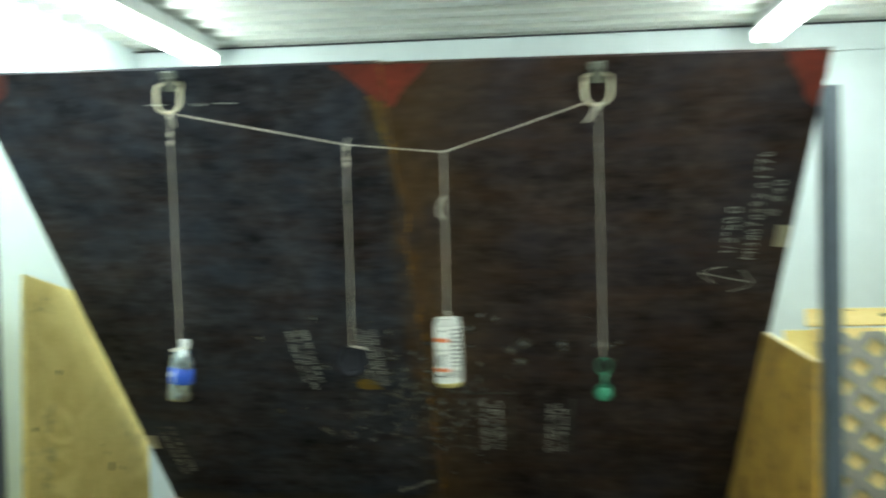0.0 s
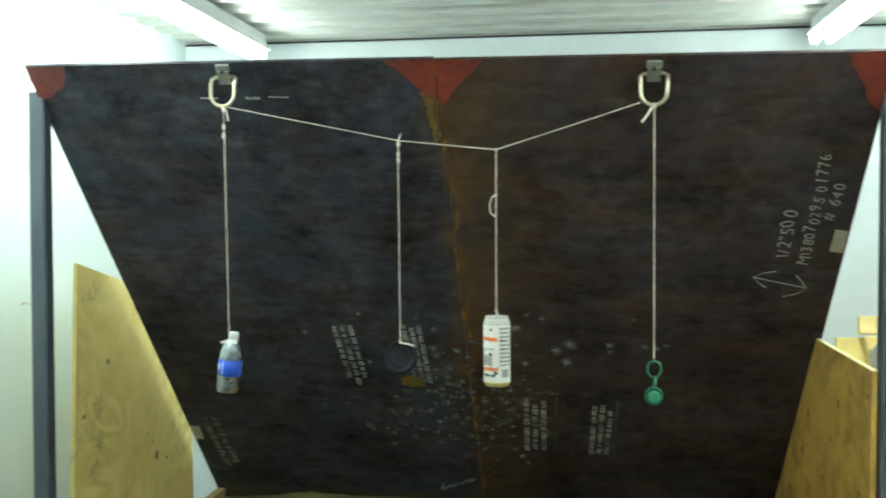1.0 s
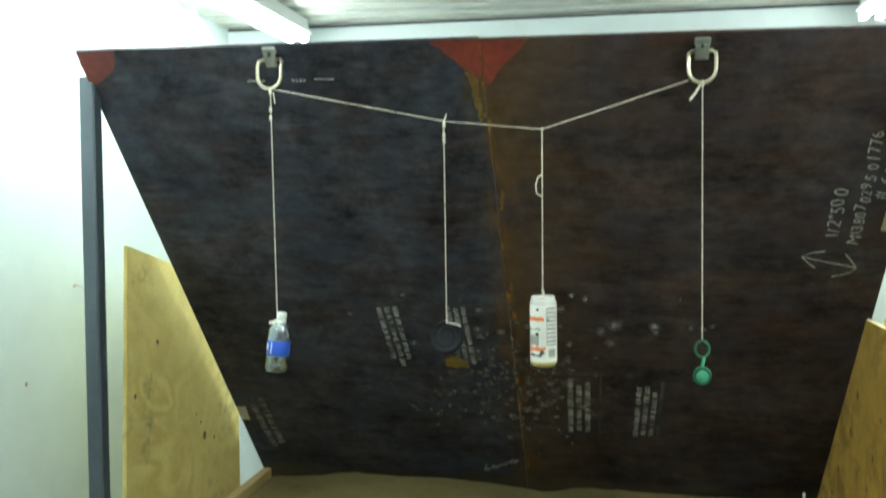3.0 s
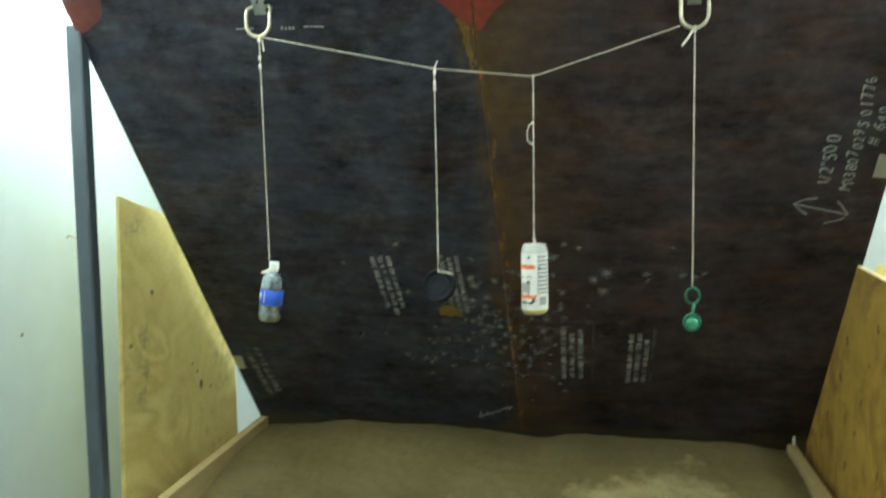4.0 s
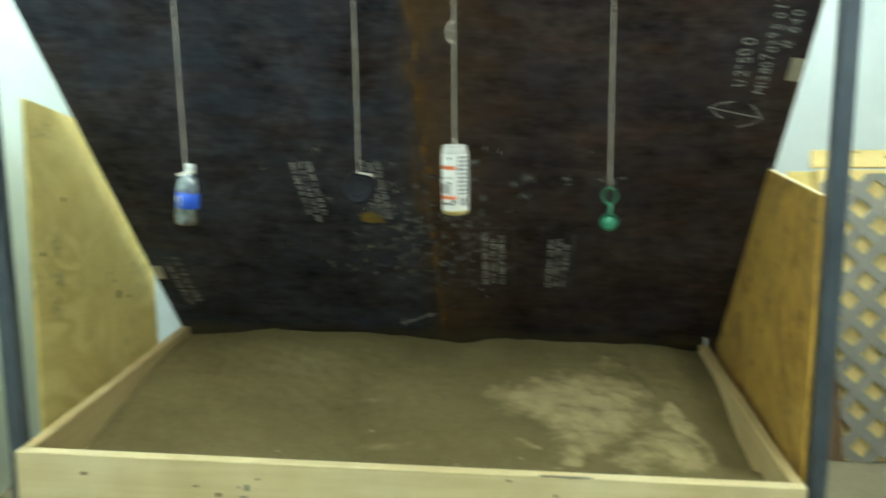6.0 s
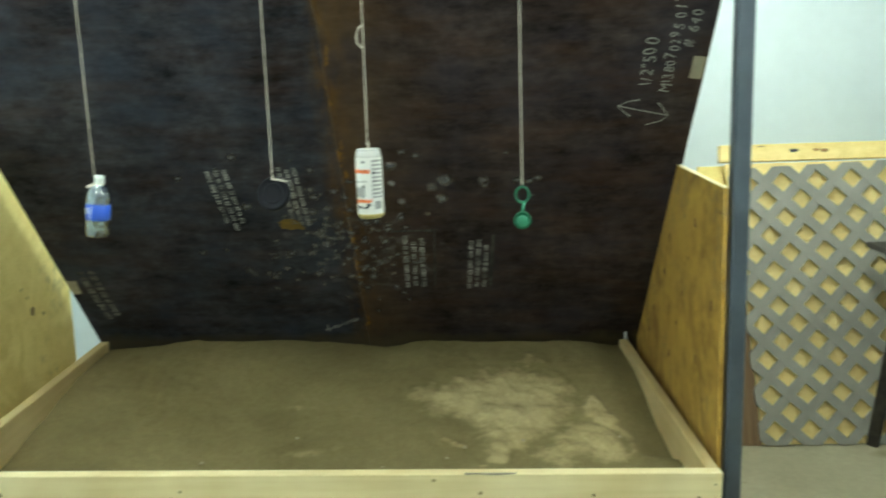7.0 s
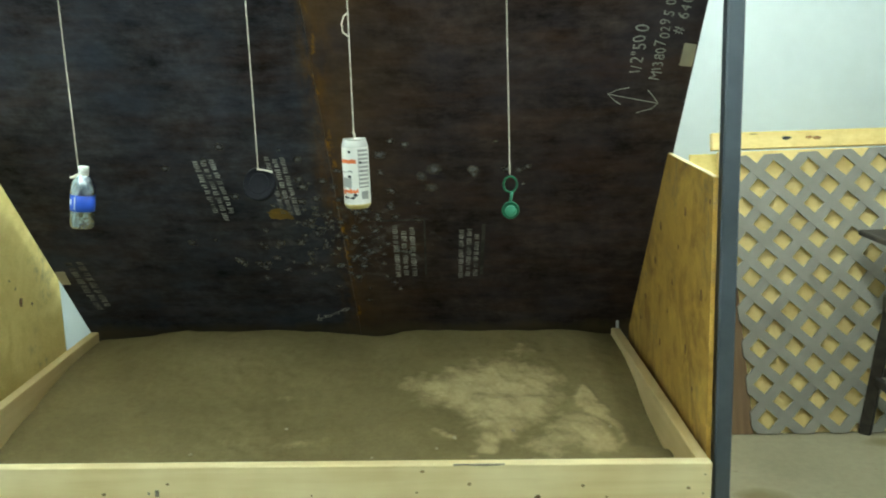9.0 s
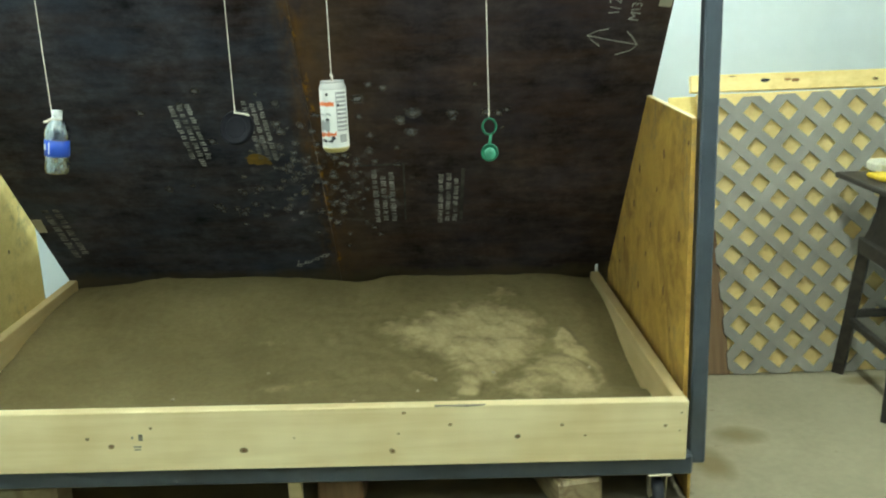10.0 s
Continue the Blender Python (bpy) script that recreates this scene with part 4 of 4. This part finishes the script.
def can_print(name, a0, a1, z0, z1, material, ragged=0, seed=1, r=0.0373, smooth_r=0.0):
    rng = random.Random(seed)
    bm = bmesh.new()
    n = max(2, int((a1 - a0) / 6))
    vs = []
    for k in range(n + 1):
        a = radians(a0 + (a1 - a0) * k / n)
        j = rng.uniform(-ragged, ragged)
        h = rng.uniform(-ragged, ragged)
        vs.append([bm.verts.new((rr * math.cos(a), rr * math.sin(a), zz)) for rr, zz in ((r, z0 + j), (r, z1 + h), (r - 0.001, z1 + h), (r - 0.001, z0 + j))])
    for p, q in zip(vs, vs[1:]):
        for i in range(4):
            bm.faces.new((p[i], q[i], q[(i + 1) % 4], p[(i + 1) % 4]))
    bm.faces.new(vs[0])
    bm.faces.new(vs[-1][::-1])
    return part(name, bm, material, can)


can_print("orange_band", 186, 278, 0.128, 0.139, ORANGE, 0.0015, 2)
can_print("orange_band", 196, 282, 0.045, 0.056, ORANGE, 0.004, 3)
can_print("picture_outline", 190, 262, 0.104, 0.1065, GREYPRINT, 0.004, 9)
can_print("picture_outline", 196, 204, 0.062, 0.104, GREYPRINT, 0.003, 10)
can_print("picture_print", 204, 255, 0.061, 0.090, GREYPRINT, 0.004, 4)
can_print("picture_print", 210, 262, 0.030, 0.036, INK, 0.003, 5)
can_print("text_panel", 287, 340, 0.060, 0.165, GREYPRINT, 0, 6, 0.03725)
for k in range(9):
    can_print("text_bar", 290, 337, 0.064 + k * 0.0112, 0.069 + k * 0.0112, CAN_WHITE, 0, 7, 0.0375)
can_print("barcode_panel", 296, 330, 0.028, 0.050, GREYPRINT, 0, 8)
for a, z, r in ((250, 0.160, 0.0045), (246, 0.092, 0.005), (268, 0.040, 0.006), (262, 0.034, 0.004), (295, 0.130, 0.004), (300, 0.107, 0.003)):
    c = Vector((0.0374 * math.cos(radians(a)), 0.0374 * math.sin(radians(a)), z))
    rr = random.Random(a)
    bm = prism([(r * rr.uniform(0.7, 1.3) * math.cos(k * 0.8), r * rr.uniform(0.6, 1.1) * math.sin(k * 0.8)) for k in range(8)], "z", -0.001, 0.0006)
    bm.transform(Matrix.Translation(c) @ pose(0, 0, 0, 90, 0, a + 90))
    part("shot_hole", bm, INK, can, "dark torn shot hole")

# black disc
disc = empty("black_disc", pose(-0.086, YS + 0.006, 1.146, 72, 0, -12) @ Matrix.Scale(0.93, 4), "dull black round disc hanging on a string", "disc target")
part("disc_plate", lathe([(0.030, -0.010), (0.050, -0.011), (0.0525, -0.008), (0.0525, 0.006), (0.050, 0.010), (0.046, 0.011), (0.044, 0.008), (0.012, 0.008)], 44), BLACK, disc, "", True)
part("disc_ridge", lathe([(0.026, 0.0075), (0.028, 0.0095), (0.031, 0.0095), (0.033, 0.0075)], 36), BLACK, disc, "", True)

# green plastic swivel: a ring above a round cup
swivel = empty("green_plastic_target", pose(0.6125, YS, 1.152), "green plastic ring and cap hanging on a string", "plastic target")
bm = cord([(0.0185 * math.sin(k * 0.35), -0.001, -0.024 + 0.022 * math.cos(k * 0.35)) for k in range(18)], 0.0034, 10, closed=True)
part("ring", bm, GREEN, swivel, "dark green ring", True)
part("strap", cord([(0.004, -0.001, -0.046), (0.002, -0.003, -0.06), (-0.001, -0.004, -0.076)], 0.0042, 8), GREEN_PALE, swivel, "", True)
bm = lathe([(0.020, -0.008), (0.0235, -0.008), (0.0245, -0.004), (0.0245, 0.008), (0.0225, 0.010), (0.0205, 0.008)], 36)
bm.transform(pose(0, 0, -0.096, 90, 0, -8))
part("cup_rim", bm, GREEN, swivel, "dark green rim", True)
bm = lathe([(0.0145, 0.006), (0.0165, 0.011), (0.0150, 0.014), (0.004, 0.0150)], 32)
bm.transform(pose(0.002, -0.0, -0.097, 90, 0, -8))
part("cup_face", bm, GREEN_PALE, swivel, "pale green cap face", True)

# ---- under the frame ----
for x0, x1, y0, y1, z1, mat, lab in ((-1.02, -0.745, 0.085, 0.20, 0.054, OLD_WOOD, "weathered timber block under the frame"), (0.06, 0.20, 0.10, 0.50, 0.080, BROWN_BOARD, "dark brown timber block under the frame rail")):
    ob = part("timber_block", block(x0, x1, y0, y1, FLOOR, z1, 0.006), mat)
    tagged(ob, lab, "timber block", "timber blocks")
bm = block(-0.07, 0.07, -0.30, 0.26, FLOOR, 0.048, 0.012)
bm.transform(pose(0.80, 0.34, 0, 0, 0, 14))
tagged(part("timber_block", bm, OLD_WOOD), "weathered timber block lying askew under the frame", "timber block", "timber blocks")
ob = part("wood_wedge", block(-0.03, 0.012, 0.09, 0.12, FLOOR, 0.074, 0.003), PINE)
tagged(ob, "pale wood offcut standing under the frame rail", "wood offcut")
ob = part("cardboard_strip", block(1.213, 1.223, 0.13, 1.3, FLOOR, 0.054, 0.001), PLY_R)
tagged(ob, "thin plywood strip standing under the side rail", "wood strip")

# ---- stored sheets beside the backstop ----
# Scaled up about the camera's place: fits the view, with feet on the floor.
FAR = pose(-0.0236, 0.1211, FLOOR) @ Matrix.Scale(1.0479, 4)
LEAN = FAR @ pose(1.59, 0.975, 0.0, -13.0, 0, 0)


def clipped(poly, a, b, c):
    """Keep the side of a flat outline where a x + b z <= c."""
    out = []
    for p, q in zip(poly, poly[1:] + poly[:1]):
        dp, dq = a * p[0] + b * p[1] - c, a * q[0] + b * q[1] - c
        if dp <= 0:
            out.append(p)
        if (dp <= 0) != (dq <= 0):
            f = dp / (dp - dq)
            out.append((p[0] + f * (q[0] - p[0]), p[1] + f * (q[1] - p[1])))
    return out


def lattice_panel():
    """Diagonal slats in two layers, a little out of square, cut off along the crossings."""
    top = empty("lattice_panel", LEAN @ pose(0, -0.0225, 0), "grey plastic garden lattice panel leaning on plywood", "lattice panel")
    start, down, up = Vector((0.1184, 1.0364)), Vector((0.0739, -0.0673)), Vector((0.0631, 0.0721))
    for layer, along, step in ((0, up, down), (1, down, up)):
        for k in range(-26, 28):
            mid, half = start + (k + 0.5) * step, 0.205 * step
            quad = [tuple(mid + f * along + e * half) for f, e in ((-30, -1), (30, -1), (30, 1), (-30, 1))]
            for a, b, c in ((-0.038, 1, 1.0955), (0, -1, 0.0), (-1, -0.0861, 0.0037), (1, 0, 1.70)):
                quad = clipped(quad, a, b, c) if len(quad) > 2 else quad
            if len(quad) < 3 or max(q[1] for q in quad) - min(q[1] for q in quad) < 0.015:
                continue
            part("slat", prism(quad, "y", -0.0006 * layer, -0.0006 * layer + 0.008), LATTICE, top)
    return top


lattice_panel()


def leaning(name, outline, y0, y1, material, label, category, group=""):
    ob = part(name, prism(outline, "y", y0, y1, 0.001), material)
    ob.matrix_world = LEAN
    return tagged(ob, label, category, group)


leaning("plywood_sheet", [(-0.03, 0.0), (1.7, 0.0), (1.7, 1.125), (-0.10, 1.115)], 0.0, 0.016, PLY_BACK, "pale plywood sheet leaning behind the lattice", "plywood sheet", "plywood sheets")
leaning("pine_plank", [(-0.113, 1.127), (1.7, 1.138), (1.7, 1.205), (-0.113, 1.194)], 0.018, 0.056, PLY_BACK, "knotty pine plank lying behind the plywood sheet", "plank")
plank = bpy.data.objects["pine_plank"]
for x, z, w, h, mat in ((0.18, 1.167, 0.020, 0.0075, INK), (0.270, 1.168, 0.016, 0.006, RUSTY), (0.302, 1.165, 0.018, 0.008, RUSTY), (0.05, 1.186, 0.018, 0.003, KNOT), (0.62, 1.160, 0.012, 0.008, KNOT)):
    out = [(x + w * krng.uniform(0.75, 1.1) * math.cos(k * 0.52), z + h * krng.uniform(0.7, 1.1) * math.sin(k * 0.52)) for k in range(12)]
    part("knot", prism(out, "y", 0.0172, 0.019), mat, plank)
leaning("hardboard_strip", [(-0.16, 0.0), (0.005, 0.0), (-0.045, 0.64), (-0.16, 0.64)], -0.0145, -0.0025, BROWN_BOARD, "brown hardboard strip leaning beside the lattice", "hardboard strip")
leaning("plywood_sheet", [(-0.195, 0.0), (1.2, 0.0), (1.2, 1.12), (-0.195, 1.115)], 0.058, 0.074, PLY, "tan plywood sheet leaning at the back of the stack", "plywood sheet", "plywood sheets")

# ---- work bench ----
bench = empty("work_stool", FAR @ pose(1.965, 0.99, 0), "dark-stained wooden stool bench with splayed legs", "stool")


def leg(a, b, w=0.036):
    bm = bmesh.new()
    d = Vector(b) - Vector(a)
    bmesh.ops.create_cube(bm, size=1, matrix=Matrix.Translation((Vector(a) + Vector(b)) / 2) @ d.to_track_quat("Z", "X").to_matrix().to_4x4() @ Matrix.Diagonal((w, w * 0.8, d.length, 1)))
    bmesh.ops.bevel(bm, geom=bm.edges[:], offset=0.003, segments=1, affect="EDGES")
    return bm


part("seat_top", prism([(0.0, 0.0), (0.01, -0.50), (0.42, -0.50), (0.42, 0.0)], "z", 0.782, 0.803, 0.004), BENCH, bench)
bm = prism([(0.085, 0.535), (0.36, 0.535), (0.34, 0.782), (0.150, 0.782), (0.140, 0.66), (0.115, 0.59)], "y", -0.43, -0.07, 0.004)
part("apron", bm, BENCH, bench)
part("leg", leg((0.055, -0.035, 0.0), (0.110, -0.075, 0.555), 0.044), BENCH, bench)
part("leg", leg((0.035, -0.50, 0.0), (0.085, -0.43, 0.555), 0.044), BENCH, bench)
part("leg", leg((0.40, -0.035, 0.0), (0.34, -0.075, 0.62)), BENCH, bench)
part("leg", leg((0.41, -0.50, 0.0), (0.35, -0.43, 0.62)), BENCH, bench)
part("side_stretcher", leg((0.080, -0.05, 0.225), (0.065, -0.47, 0.225), 0.03), BENCH, bench)
part("side_stretcher", leg((0.385, -0.05, 0.225), (0.39, -0.47, 0.225), 0.03), BENCH, bench)
part("cross_stretcher", leg((0.085, -0.05, 0.25), (0.385, -0.05, 0.25), 0.03), BENCH, bench)
part("side_rail", leg((0.105, -0.06, 0.530), (0.082, -0.45, 0.530), 0.058), BENCH, bench)

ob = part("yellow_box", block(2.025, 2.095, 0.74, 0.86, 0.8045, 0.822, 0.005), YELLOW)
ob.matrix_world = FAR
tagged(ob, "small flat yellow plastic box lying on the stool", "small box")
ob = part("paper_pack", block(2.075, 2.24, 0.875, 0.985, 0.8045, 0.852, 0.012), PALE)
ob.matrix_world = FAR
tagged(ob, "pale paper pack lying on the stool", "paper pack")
